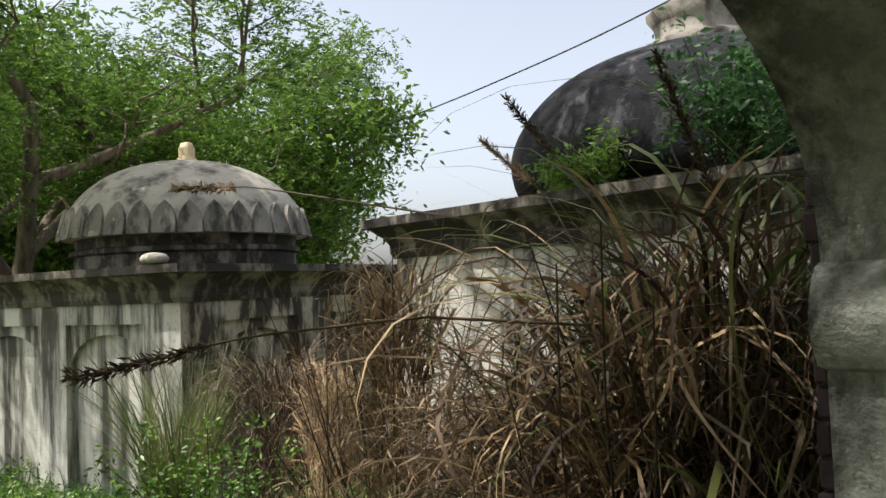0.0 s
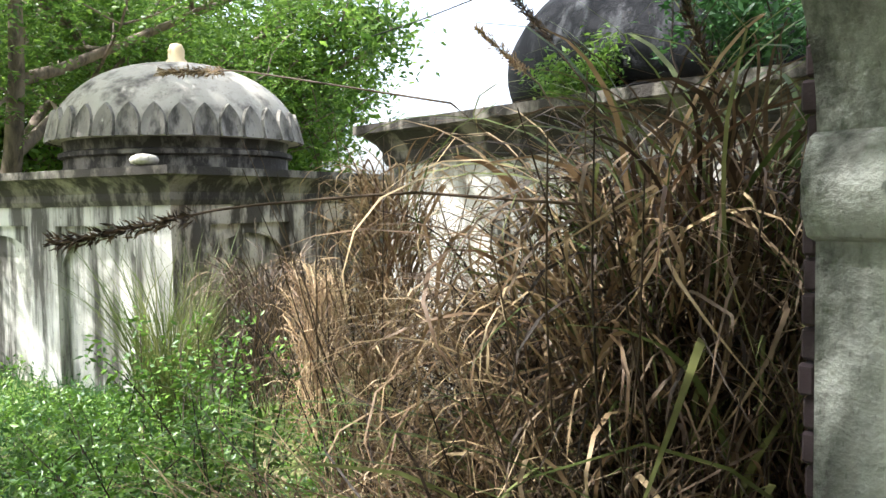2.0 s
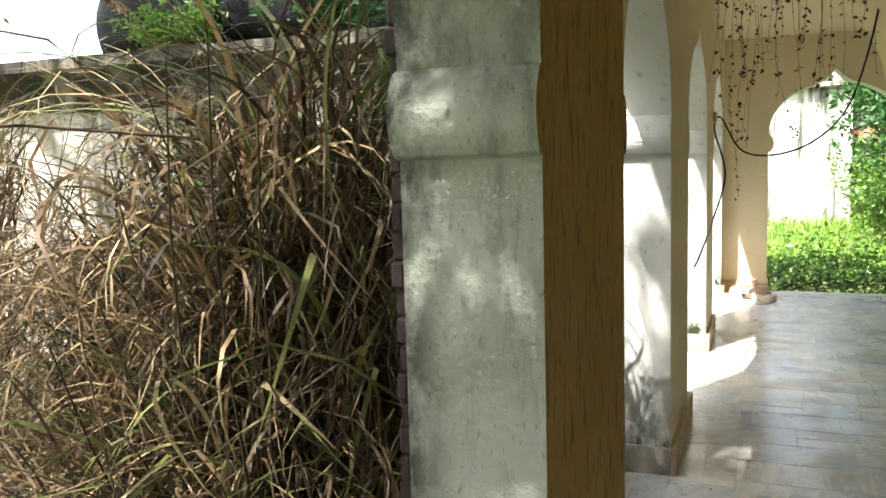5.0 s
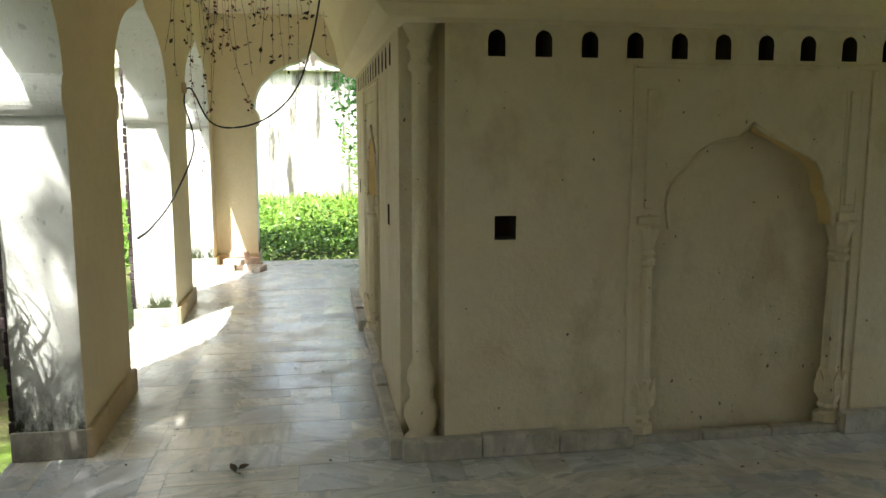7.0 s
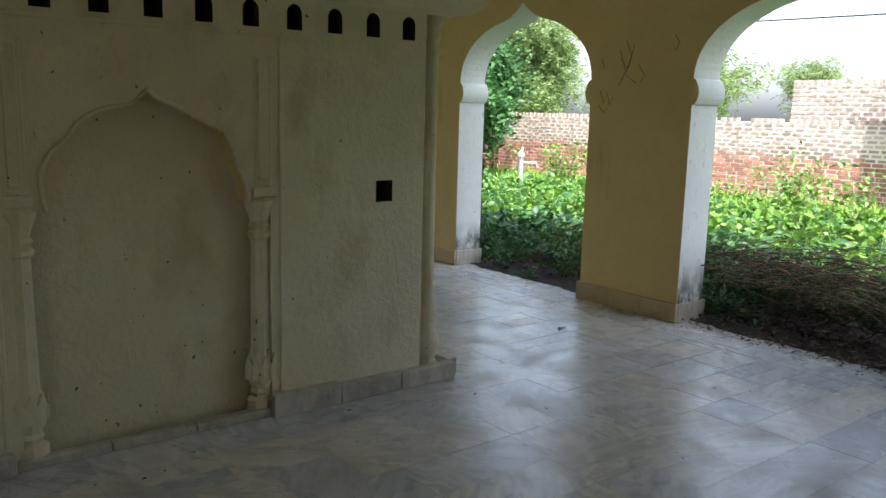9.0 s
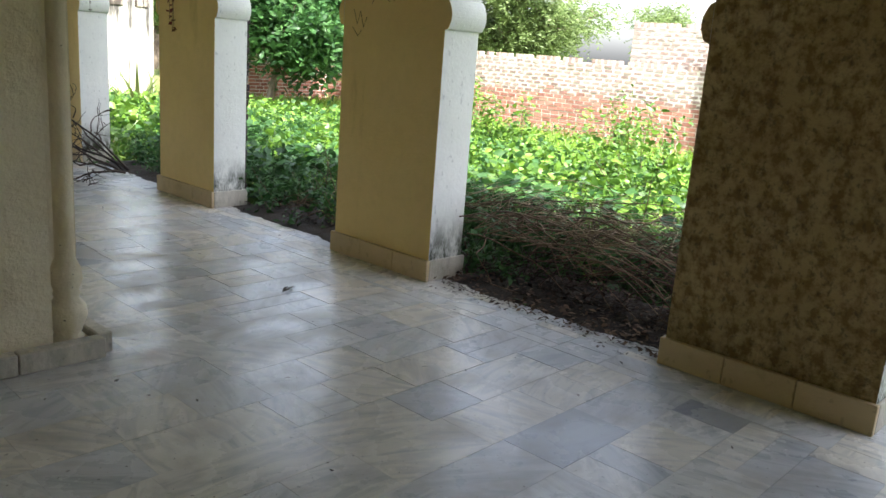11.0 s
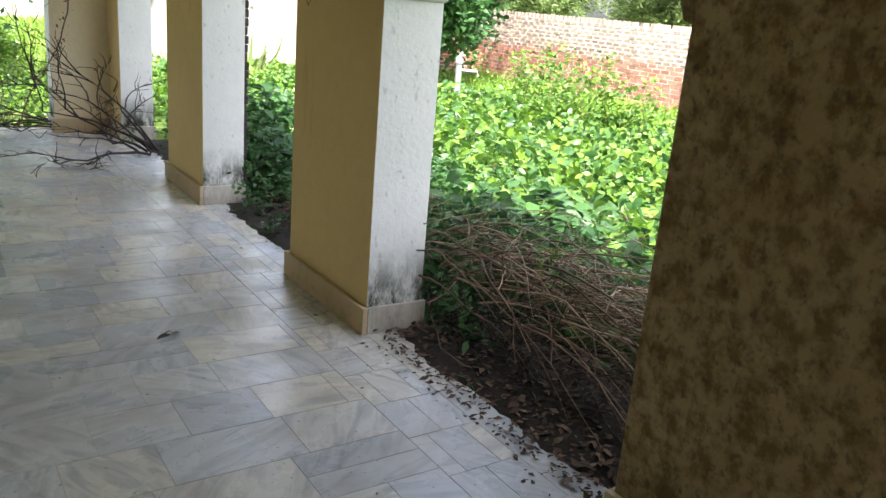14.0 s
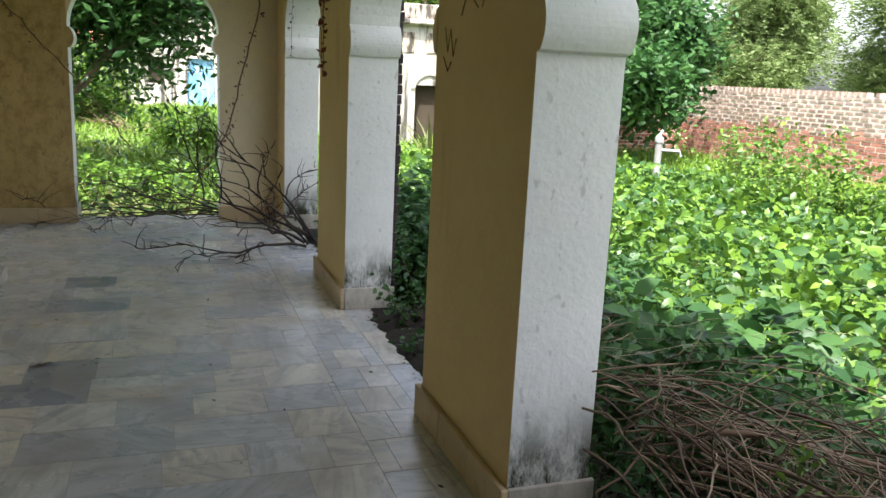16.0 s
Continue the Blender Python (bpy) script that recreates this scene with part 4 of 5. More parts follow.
# ---- trees ----
def limbs(rng, base, height, spread, r0, depth=3, first=1):
    """Paths of a trunk and its limbs, and the points where twigs end."""
    paths, tips = [], []

    def grow(p, d, length, r, level):
        path, q = [(p.copy(), r)], p.copy()
        n = 5
        for i in range(n):
            d = (d + Vector((rng.gauss(0, 0.16), rng.gauss(0, 0.16), rng.gauss(0.03, 0.08)))).normalized()
            q = q + d * length / n
            path.append((q.copy(), r * (1 - 0.55 * (i + 1) / n)))
            if level > 0 and i >= (first if level == depth else 1):
                for _ in range(rng.choice((1, 1, 2))):
                    a = rng.uniform(0, 2 * math.pi)
                    side = Vector((math.cos(a), math.sin(a), rng.uniform(-0.05, 0.7))).normalized()
                    grow(q, (d * 0.45 + side * spread).normalized(), length * rng.uniform(0.5, 0.72), r * 0.45, level - 1)
        if level <= 1:
            tips.extend(pt for pt, _ in path[2:])
        paths.append(path)

    grow(Vector(base), Vector((0.05, 0.0, 1)), height, r0, depth)
    return paths, tips


def tree(name, label, m, seed, height, spread, r0, per_tip, leaf, cloud, mat, depth=3, up=0.35, droop=0.0, small=True, squash=0.75, first=1, sprays=0):
    """sprays: feathered leaves a twig point, each of 14 drooping leaflets, instead of single leaves."""
    rng = random.Random(seed)
    nr = np.random.default_rng(seed)
    t = thing(name, m, label, "tree")
    paths, tips = limbs(rng, (0, 0, -0.3), height, spread, r0, depth, first)
    part("trunk", tube_mesh("trunk", paths, BARK, 6), None, t)
    tips = np.array(tips)
    if sprays:
        root = np.repeat(tips, sprays, 0) + nr.normal(size=(len(tips) * sprays, 3)) * np.array((cloud, cloud, cloud * squash))
        n = len(root)
        d = nr.normal(size=(n, 3)) * (1, 1, 0.35) - np.array((0, 0, 0.45))
        d /= np.linalg.norm(d, axis=1, keepdims=True)
        side = np.cross(d, (0, 0, 1.0)) + nr.normal(size=(n, 3)) * 0.15
        side /= np.linalg.norm(side, axis=1, keepdims=True)
        pos, out = [], []
        for k in range(14):
            s = (k // 2 + 1) * leaf * 0.42
            pos.append(root + d * s - np.array((0, 0, 1.0)) * s * s * 0.6)
            out.append(d * 0.55 + side * (1 if k % 2 else -1))
        pos, out = np.concatenate(pos), np.concatenate(out)
        part("crown", leaves("crown", pos, leaf * nr.uniform(0.6, 1.2, len(pos)), nr, mat, up, small, 0.9, out), None, t)
        return t
    pos = np.repeat(tips, per_tip, 0) + nr.normal(size=(len(tips) * per_tip, 3)) * np.array((cloud, cloud, cloud * squash))
    pos[:, 2] -= np.abs(nr.normal(size=len(pos))) * droop
    part("crown", leaves("crown", pos, leaf * nr.uniform(0.6, 1.3, len(pos)), nr, mat, up, small), None, t)
    return t


near_tree = tree("neem_tree", "leafy green tree overhanging the small tomb", pose(-14.3, 3.1, GZ), 3, 5.8, 1.0, 0.24, 0, 0.12, 0.36, LEAF_TREE, 3, 0.3, 0.4, sprays=6)
# the last two copies stand out of view, added to shade the west pier
for x, y, a in ((-15.4, 8.2, 140), (-2.5, -1.9, 60), (-5.6, -3.4, 200)):
    copy_thing(near_tree, pose(x, y, GZ, 0, 0, a))
# unseen tree, tilted so that its crown keeps sun off the west jambs
tree("neem_tree", "unseen tall neem tree added to shade the west arcade", pose(-1.7, -0.6, GZ, -18, 0, 0), 5, 7.2, 0.9, 0.26, 0, 0.13, 0.36, LEAF_TREE, 3, 0.3, 0.4, first=3, sprays=5)
wood = tree("acacia_tree", "feathery pale green tree beyond the garden wall", pose(27.0, 27.0, GZ), 8, 4.4, 1.15, 0.26, 0, 0.19, 0.5, LEAF_GREY, 3, 0.4, 0.35, sprays=5)
for x, y, a, s in ((31, 36, 50, 1.2), (26.5, 21.0, 200, 0.85), (37.5, 17.0, 100, 0.7), (24, 40, 10, 1.2), (33, 3, 150, 1.0), (27.5, 31.5, 250, 1.05)):
    copy_thing(wood, pose(x, y, GZ, 0, 0, a) @ Matrix.Scale(s, 4)).scale = (s, s, s)
back = tree("shade_tree", "tall dark green tree behind the tombs", pose(-20.5, 9.0, GZ), 21, 5.2, 1.0, 0.3, 26, 0.24, 0.5, LEAF_TREE, 3, 0.3, 0.15)
for x, y, a, s in ((-19.5, 3.5, 80, 1.1), (-22, 9, 150, 1.2), (-24, 15, 230, 0.95), (-25, -3, 20, 1.2), (-6, 33, 100, 1.1), (9.5, 50, 190, 1.3), (2.5, 48, 260, 1.3), (-20, -8, 60, 1.2), (17.5, 33, 0, 1.1), (14, 52, 40, 1.3), (22.5, 47, 80, 1.2)):
    copy_thing(back, pose(x, y, GZ, 0, 0, a)).scale = (s, s, s)
broad = tree("fig_tree", "dark broad-leaved tree at the garden wall", pose(16.3, 19.3, GZ), 31, 2.8, 1.0, 0.14, 30, 0.22, 0.32, LEAF_DEEP, 3, 0.5, 0.3, False)
tree("mango_tree", "dark tree with drooping leaves over the north lawn", pose(4.75, 16.4, GZ), 37, 3.9, 1.0, 0.2, 70, 0.17, 0.42, LEAF_DEEP, 3, 0.3, 0.6, True, 0.75, 1)


# ---- dry reeds and grasses on the west side ----
def clump(name, label, at, radius, n, length, lean, droop, width, mat, seed, seg=7, kink=1.0, toward=None, rise=0.0, stems=0, group="grasses outside the west arcade"):
    """A grass clump. rise: the height up to which leaves spring from the stems, instead of from the root."""
    rng = np.random.default_rng(seed)
    n, width = int(n * 1.2), width * 0.85
    t = thing(name, pose(at[0], at[1], GZ), label, "grass", group)
    a, r = rng.uniform(0, 2 * math.pi, n), radius * np.sqrt(rng.uniform(0, 1, n))
    root = np.stack([r * np.cos(a), r * np.sin(a), -0.03 + rise * rng.uniform(0, 1, n) ** 0.8], 1)
    az = a + rng.normal(size=n) * 0.9 if toward is None else toward + rng.normal(size=n) * 0.75
    me = blades("leaf_mass", root, az, length * rng.uniform(0.45, 1.12, n), lean * rng.uniform(0.1, 1.5, n), droop * rng.uniform(0.35, 1.35, n), width * rng.uniform(0.5, 1.4, n), rng, mat, seg, kink)
    press_back(me, at[0])
    part("leaf_mass", me, None, t)
    if stems:
        paths = []
        for _ in range(stems):
            q, d = Vector((rng.normal() * radius * 0.5, rng.normal() * radius * 0.5, 0)), Vector((rng.normal() * 0.16, rng.normal() * 0.16, 1)).normalized()
            path, tall = [], max(rise, length) * rng.uniform(0.8, 1.2)
            for i in range(7):
                path.append((q.copy(), 0.006 * (1 - i / 9)))
                d = (d + Vector((rng.normal() * 0.07, rng.normal() * 0.07, -0.02))).normalized()
                q = q + d * tall / 6
            paths.append(path)
        me = tube_mesh("stem_mass", paths, STRAW_DARK, 4)
        press_back(me, at[0])
        part("stem_mass", me, None, t)
    return t


def press_back(me, x0):
    """Stalks that would grow into the arcade wall are pressed back from it."""
    lim = WX - THICK - 0.09 - x0 if x0 < 0 else 1e9
    for v in me.vertices:
        if v.co.x > lim:
            v.co.x = lim - (v.co.x - lim) * 0.35


clump("reed_clump", "tall brown dying reeds leaning against the first pier", (-0.95, 2.62), 0.36, 2600, 0.85, 0.45, 2.7, 0.0144, STRAW_DARK, 1, 8, 0.6, None, 2.2, 60)
clump("reed_clump", "green and yellow arching reed blades", (-0.95, 2.75), 0.3, 110, 2.95, 0.2, 2.3, 0.0187, REED, 2, 11, 0.5)
clump("reed_clump", "green and yellow arching reed blades", (-1.15, 2.6), 0.35, 160, 1.2, 0.4, 1.9, 0.0202, REED, 22, 9, 0.5, None, 2.1, 12)
clump("reed_clump", "long olive reed leaves arching from tall stems", (-0.85, 2.45), 0.28, 150, 1.25, 0.25, 2.1, 0.018, REED, 26, 10, 0.4, None, 2.25, 14)
clump("reed_clump", "hanging tan reed leaves on leaning stems", (-1.15, 2.35), 0.3, 420, 0.95, 0.4, 2.9, 0.017, STRAW, 27, 9, 0.5, None, 2.15, 20)
clump("reed_clump", "dense tangle of dead brown reeds", (-1.6, 3.0), 0.62, 3600, 0.85, 0.5, 2.7, 0.0122, STRAW_DARK, 4, 7, 0.8, None, 1.75, 60)
clump("reed_clump", "dense tangle of straw-coloured reed leaves", (-1.55, 2.75), 0.6, 1500, 0.9, 0.5, 2.6, 0.0101, STRAW, 24, 7, 0.9, None, 1.7, 24)
clump("reed_clump", "dense tangle of dead brown reeds", (-2.3, 3.6), 0.55, 1900, 0.8, 0.5, 2.6, 0.0122, STRAW_DARK, 14, 7, 0.9, None, 1.55, 40)
clump("reed_clump", "sunlit tangle of straw-coloured dry reeds", (-3.05, 2.95), 0.17, 1500, 0.5, 0.35, 2.6, 0.0122, STRAW, 5, 7, 1.2, None, 2.3, 40)
clump("reed_clump", "bleached dry grass hanging over the tomb wall", (-5.3, 3.95), 0.22, 600, 0.7, 0.35, 2.1, 0.0108, STRAW, 6, 8, 1.0, 2.9, 1.5, 20)
clump("reed_clump", "slumped heap of pale straw at the ground", (-2.0, 2.15), 0.55, 2200, 1.3, 0.55, 1.8, 0.0094, STRAW, 7, 7, 0.6, 4.1, 0.5, 24)
clump("reed_clump", "slumped heap of pale straw at the ground", (-1.2, 2.05), 0.35, 900, 1.2, 0.4, 2.0, 0.0101, STRAW_DARK, 17, 7, 0.6, 4.3, 0.9, 16)
clump("reed_clump", "brown dead reeds beside the dark tomb wall", (-6.8, 4.25), 0.4, 700, 0.9, 0.4, 2.2, 0.0115, STRAW_DARK, 8, 7, 0.8, None, 1.5, 20)
clump("grass_tuft", "tall green grass growing against the tomb", (-7.5, 3.55), 0.28, 420, 2.0, 0.08, 0.8, 0.014, REED, 9, 7, 0.2)
clump("reed_clump", "dark dead reeds close behind the pier", (-0.9, 3.7), 0.4, 900, 0.95, 0.5, 2.2, 0.0173, STRAW_DARK, 12, 7, 1.0, None, 1.9, 20)


def plume(name, label, path, head, mat, seed):
    """A long reed stalk with a bristling seed head on its last stretch."""
    rng = np.random.default_rng(seed)
    pts = [Vector(p) for p in path]
    fine = []
    n = 22
    for i in range(n + 1):
        u = i / n * (len(pts) - 1)
        k = min(int(u), len(pts) - 2)
        fine.append(pts[k].lerp(pts[k + 1], u - k))
    base = Matrix.Translation(pts[0])
    t = thing(name, base, label, "grass")
    part("stalk", tube_mesh("stalk", [[(p - pts[0], 0.0055 * (1 - 0.5 * i / n)) for i, p in enumerate(fine)]], STRAW_DARK, 5), None, t)
    m = int(420 * head / 0.4)
    d = (fine[-1] - fine[-6]).normalized()
    s = rng.uniform(0, 1, m)
    pos = np.array([list((fine[-1] - pts[0]) - d * head * float(v)) for v in s]) + rng.normal(size=(m, 3)) * 0.006
    out = np.array([list(d)] * m) + rng.normal(size=(m, 3)) * 0.35
    part("seed_head", leaves("seed_head", pos, 0.022 + 0.014 * rng.uniform(size=m), rng, mat, 0.0, True, 0.5, out), None, t)
    return t


plume("seed_stalk", "long leaning reed stalk with dark seed head", [(-0.95, 2.6, -0.4), (-0.85, 2.35, 1.1), (-0.95, 2.0, 1.76), (-1.25, 1.66, 1.80), (-1.5, 1.31, 1.77), (-1.70, 0.96, 1.69)], 0.33, STRAW_DARK, 1)
plume("seed_stalk", "thin reed stalk bent across the sky", [(-1.0, 2.6, -0.4), (-1.2, 2.5, 1.6), (-1.7, 2.2, 2.1), (-2.6, 1.9, 2.3), (-3.0, 1.75, 2.33)], 0.35, STRAW, 2)
plume("seed_stalk", "upright reed stalk with brown plume", [(-0.95, 2.75, -0.4), (-1.15, 2.7, 1.4), (-1.45, 2.6, 2.15), (-1.75, 2.5, 2.55)], 0.3, STRAW_DARK, 3)
plume("seed_stalk", "upright reed stalk with brown plume", [(-1.0, 2.8, -0.4), (-1.3, 2.75, 1.4), (-1.75, 2.7, 2.2), (-2.0, 2.6, 2.45)], 0.28, STRAW, 4)
plume("seed_stalk", "dark upright reed stalk near the pier", [(-0.8, 2.6, -0.4), (-0.82, 2.55, 1.4), (-0.9, 2.45, 2.1), (-1.0, 2.35, 2.5)], 0.45, STRAW_DARK, 5)
plume("seed_stalk", "dark upright reed stalk near the pier", [(-0.75, 2.7, -0.4), (-0.75, 2.7, 1.4), (-0.72, 2.68, 2.2), (-0.74, 2.6, 2.6)], 0.45, STRAW_DARK, 6)


# ---- leafy weeds and shrubs ----
def shrub(name, label, at, radius, height, stems, per, leaf, mat, seed, small=True, wood=TWIG_DARK, up=0.4):
    rng = random.Random(seed)
    nr = np.random.default_rng(seed)
    t = thing(name, pose(at[0], at[1], at[2] if len(at) > 2 else GZ), label, "shrub")
    paths, pts = [], []
    for _ in range(stems):
        a = rng.uniform(0, 2 * math.pi)
        q = Vector((rng.gauss(0, radius * 0.25), rng.gauss(0, radius * 0.25), -0.05))
        d = Vector((math.cos(a) * radius / height * rng.uniform(0.1, 1.0), math.sin(a) * radius / height * rng.uniform(0.1, 1.0), 1)).normalized()
        n, ln = 8, height * rng.uniform(0.55, 1.1)
        path = []
        for i in range(n + 1):
            path.append((q.copy(), 0.008 * (1 - 0.8 * i / n) + 0.001))
            d = (d + Vector((rng.gauss(0, 0.12), rng.gauss(0, 0.12), rng.gauss(-0.03, 0.06)))).normalized()
            if i > 1:
                pts.append(q.copy())
            q = q + d * ln / n
        paths.append(path)
    tagged(part("stem_mass", tube_mesh("stem_mass", paths, wood, 4), None, t), kind="stuff")
    pts = np.array(pts)
    pos = np.repeat(pts, per, 0) + nr.normal(size=(len(pts) * per, 3)) * leaf * 0.9
    part("foliage", leaves("foliage", pos, leaf * nr.uniform(0.5, 1.3, len(pos)), nr, mat, up, small), None, t)
    return t


shrub("weed_bush", "bright green small-leaved weed below the tomb", (-4.4, 2.4), 0.9, 1.5, 36, 30, 0.05, LEAF, 41)
shrub("weed_bush", "green leafy weed in dappled sun", (-3.4, 2.1), 0.8, 1.35, 32, 30, 0.05, LEAF, 42)
shrub("weed_bush", "deep green low weed under the dry reeds", (-4.0, 3.3), 0.9, 0.95, 34, 26, 0.045, LEAF, 43)
shrub("weed_bush", "deep green low weed under the dry reeds", (-2.9, 2.4), 0.7, 0.6, 30, 26, 0.04, LEAF, 44)
shrub("weed_bush", "tangled thorny green weed", (-2.8, 1.35), 0.8, 1.25, 26, 26, 0.035, LEAF, 45)
shrub("weed_bush", "tangled thorny green weed", (-4.2, 1.4), 1.0, 1.0, 26, 24, 0.04, LEAF, 46)
shrub("weed_bush", "low green weed on the bright ground", (-6.5, 2.4), 1.1, 0.7, 30, 24, 0.05, LEAF, 47)
shrub("weed_bush", "low green weed on the bright ground", (-8.5, 2.6), 1.2, 0.6, 30, 24, 0.05, LEAF, 48)
shrub("weed_bush", "low green weed on the bright ground", (-12.0, 2.4), 1.4, 0.8, 34, 24, 0.07, LEAF, 49)
shrub("weed_bush", "climbing weed on the roof of the dark tomb", (-3.9, 5.6, GZ + 3.07), 0.5, 0.5, 16, 18, 0.07, LEAF_TREE, 50)
shrub("weed_bush", "climbing weed on the roof of the dark tomb", (-2.5, 5.6, GZ + 3.07), 0.7, 0.9, 20, 20, 0.08, LEAF_DEEP, 51)
shrub("weed_bush", "green stems among the dry reeds", (-2.3, 2.9), 0.5, 1.5, 10, 20, 0.05, LEAF_DEEP, 52)

# thorny arching twigs in front of the weeds
def arching_twigs(name, label, at, n, length, seed, mat=TWIG_DARK, r=0.006, flat=0.6, branch=2, toward=None, spread=math.pi):
    rng = random.Random(seed)
    t = thing(name, pose(*at), label, "branch")
    paths = []

    def grow(q, d, ln, rad, lev):
        path, k = [], 9
        for i in range(k + 1):
            path.append((q.copy(), rad * (1 - 0.75 * i / k) + 0.0006))
            d = (d + Vector((rng.gauss(0, 0.16), rng.gauss(0, 0.16), rng.gauss(-0.05, 0.12)))).normalized()
            if q.z < 0.02 and d.z < 0:
                d.z = abs(d.z) * 0.5
            q = q + d * ln / k
            if lev and i > 1 and rng.random() < 0.6:
                a = rng.uniform(0, 2 * math.pi)
                grow(q.copy(), (d + Vector((math.cos(a), math.sin(a), rng.uniform(-0.3, 0.8))) * 0.9).normalized(), ln * rng.uniform(0.3, 0.6), rad * 0.55, lev - 1)
        paths.append(path)

    for _ in range(n):
        a = rng.uniform(-spread, spread) + (toward or 0)
        grow(Vector((rng.gauss(0, 0.08), rng.gauss(0, 0.08), 0.01)), Vector((math.cos(a), math.sin(a), rng.uniform(0.1, 1.2) * (1 - flat) * 2)).normalized(), length * rng.uniform(0.6, 1.1), r, branch)
    me = tube_mesh("twig_mass", paths, mat, 5 if r > 0.009 else 4)
    lim = EX + THICK + 0.03 - at[0]
    if name == "brushwood":     # the heap leans on the outside of the arcade
        for v in me.vertices:
            if v.co.x < lim:
                v.co.x = lim + (lim - v.co.x) * 0.4
            if v.co.z > 0.6 - at[2]:
                v.co.z = 0.6 - at[2] + (v.co.z - 0.6 + at[2]) * 0.15
    tagged(part("twig_mass", me, None, t), kind="stuff")
    return t


arching_twigs("thorn_twigs", "thin dark thorny twigs arching over weeds", (-2.3, 0.9, GZ), 6, 1.6, 3, TWIG_DARK, 0.006, 0.3, 1, 2.6, 0.9)


# ---- garden on the east side ----
def bed(name, label, area, n, size, zlo, zhi, mat, seed, small=False, up=0.62, stems=0, keep=None):
    """A dense bed of leaves whose height rolls over the area (x0, x1, y0, y1)."""
    nr = np.random.default_rng(seed)
    x, y = nr.uniform(area[0], area[1], n), nr.uniform(area[2], area[3], n)
    top = np.array([0.5 + 0.5 * noise.noise((a * 0.9, b * 0.9, seed)) + 0.35 * noise.noise((a * 2.6, b * 2.6, seed)) for a, b in zip(x, y)])
    top = zlo + (zhi - zlo) * np.clip(top, 0, 1.2) * np.clip(1.25 - 0.09 * np.maximum(0, x - 9), 0.35, 1.1)
    z = GZ + (top - GZ) * (1 - np.abs(nr.normal(size=n)) * 0.42).clip(0.05, 1.05)
    pos = np.stack([x, y, z], 1)
    me = leaves(name, pos, size * nr.uniform(0.35, 1.3, n) ** 1.1, nr, mat, up, small, 1.0 if small else 1.25)
    return tagged(new(name, me), label, "plants", "", "stuff")


bed("squash_leaves", "broad bright green squash leaves filling the garden bed", (8.7, 14.6, 2.0, 15.5), 30000, 0.125, -0.15, 0.66, LEAF, 61, False, 0.42)
# shade under the bright bed and beside the arcade is put into the leaf green
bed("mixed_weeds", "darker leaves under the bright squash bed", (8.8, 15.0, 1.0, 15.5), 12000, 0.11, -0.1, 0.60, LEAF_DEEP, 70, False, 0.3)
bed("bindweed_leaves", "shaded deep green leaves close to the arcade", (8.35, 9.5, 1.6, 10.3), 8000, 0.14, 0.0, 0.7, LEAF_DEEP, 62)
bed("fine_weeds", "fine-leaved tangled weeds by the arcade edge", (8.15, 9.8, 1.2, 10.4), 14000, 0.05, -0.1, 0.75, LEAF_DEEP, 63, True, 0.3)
bed("fine_weeds", "sunlit fine weeds behind the squash bed", (9.0, 17.5, -3.0, 15.0), 16000, 0.07, -0.1, 0.55, LEAF, 64, True, 0.3)
bed("low_weeds", "low bright weeds south of the squash bed", (8.4, 16.0, -6.0, 2.2), 9000, 0.13, -0.1, 0.55, LEAF, 65)
bed("low_weeds", "bright weeds on the north lawn", (-3.0, 9.0, 11.3, 15.5), 9000, 0.11, -0.25, 0.35, LEAF, 66)
bed("low_weeds", "green weeds before the far houses", (-4.0, 16.0, 15.0, 22.5), 7000, 0.12, -0.3, 0.1, LEAF, 67)
bed("low_weeds", "deep green creepers at the north edge", (-0.6, 2.4, 11.0, 12.4), 6000, 0.07, -0.2, 0.75, LEAF, 68, True, 0.3)
# shadows on the west ground are put into the darker leaf green
bed("low_weeds", "green weeds on the west ground", (-14.0, -0.8, -1.5, 3.4), 14000, 0.06, -0.4, -0.05, LEAF_DEEP, 69, True, 0.4)


def lawn(name, label, area, n, length, mat, seed, width=0.012):
    nr = np.random.default_rng(seed)
    root = np.stack([nr.uniform(area[0], area[1], n), nr.uniform(area[2], area[3], n), np.full(n, GZ - 0.02)], 1)
    me = blades(name, root, nr.uniform(0, 2 * math.pi, n), length * nr.uniform(0.4, 1.2, n), 0.25 * nr.uniform(0, 1.5, n), 1.2 * nr.uniform(0.2, 1.2, n), np.full(n, width), nr, mat, 3)
    return tagged(new(name, me), label, "grass", "", "stuff")


lawn("lawn_grass", "bright green meadow grass by the brick wall", (14.0, 20.4, -8.0, 22.0), 26000, 0.42, GRASS, 71, 0.03)
lawn("lawn_grass", "bright green meadow grass on the north lawn", (-6.0, 14.0, 14.0, 40.0), 30000, 0.4, GRASS, 72, 0.03)
# the same shadow-dark green for the west grass
lawn("lawn_grass", "green grass at the foot of the west weeds", (-14.0, -0.9, -1.0, 4.2), 7000, 0.4, LEAF_DEEP, 73, 0.012)
for x, y, s in ((14.1, 10.6, 1), (15.5, 12.0, 2), (14.6, 9.5, 3), (17.6, 9.0, 4), (12.2, 5.5, 5), (16.6, 14.5, 6)):
    shrub("tall_weed", "tall pale green weed rising from the garden bed", (x, y), 0.7, 1.45, 12, 14, 0.1, LEAF, 80 + s, False, TWIG, 0.4)
for x, y, s in ((8.45, 3.15, 1), (8.6, 2.3, 2), (9.2, 1.4, 3), (8.3, 6.0, 4)):
    shrub("feathery_weed", "fine feathery green weed beside the arcade", (x, y), 0.55, 1.35, 14, 26, 0.04, LEAF, 90 + s, True, TWIG, 0.2)
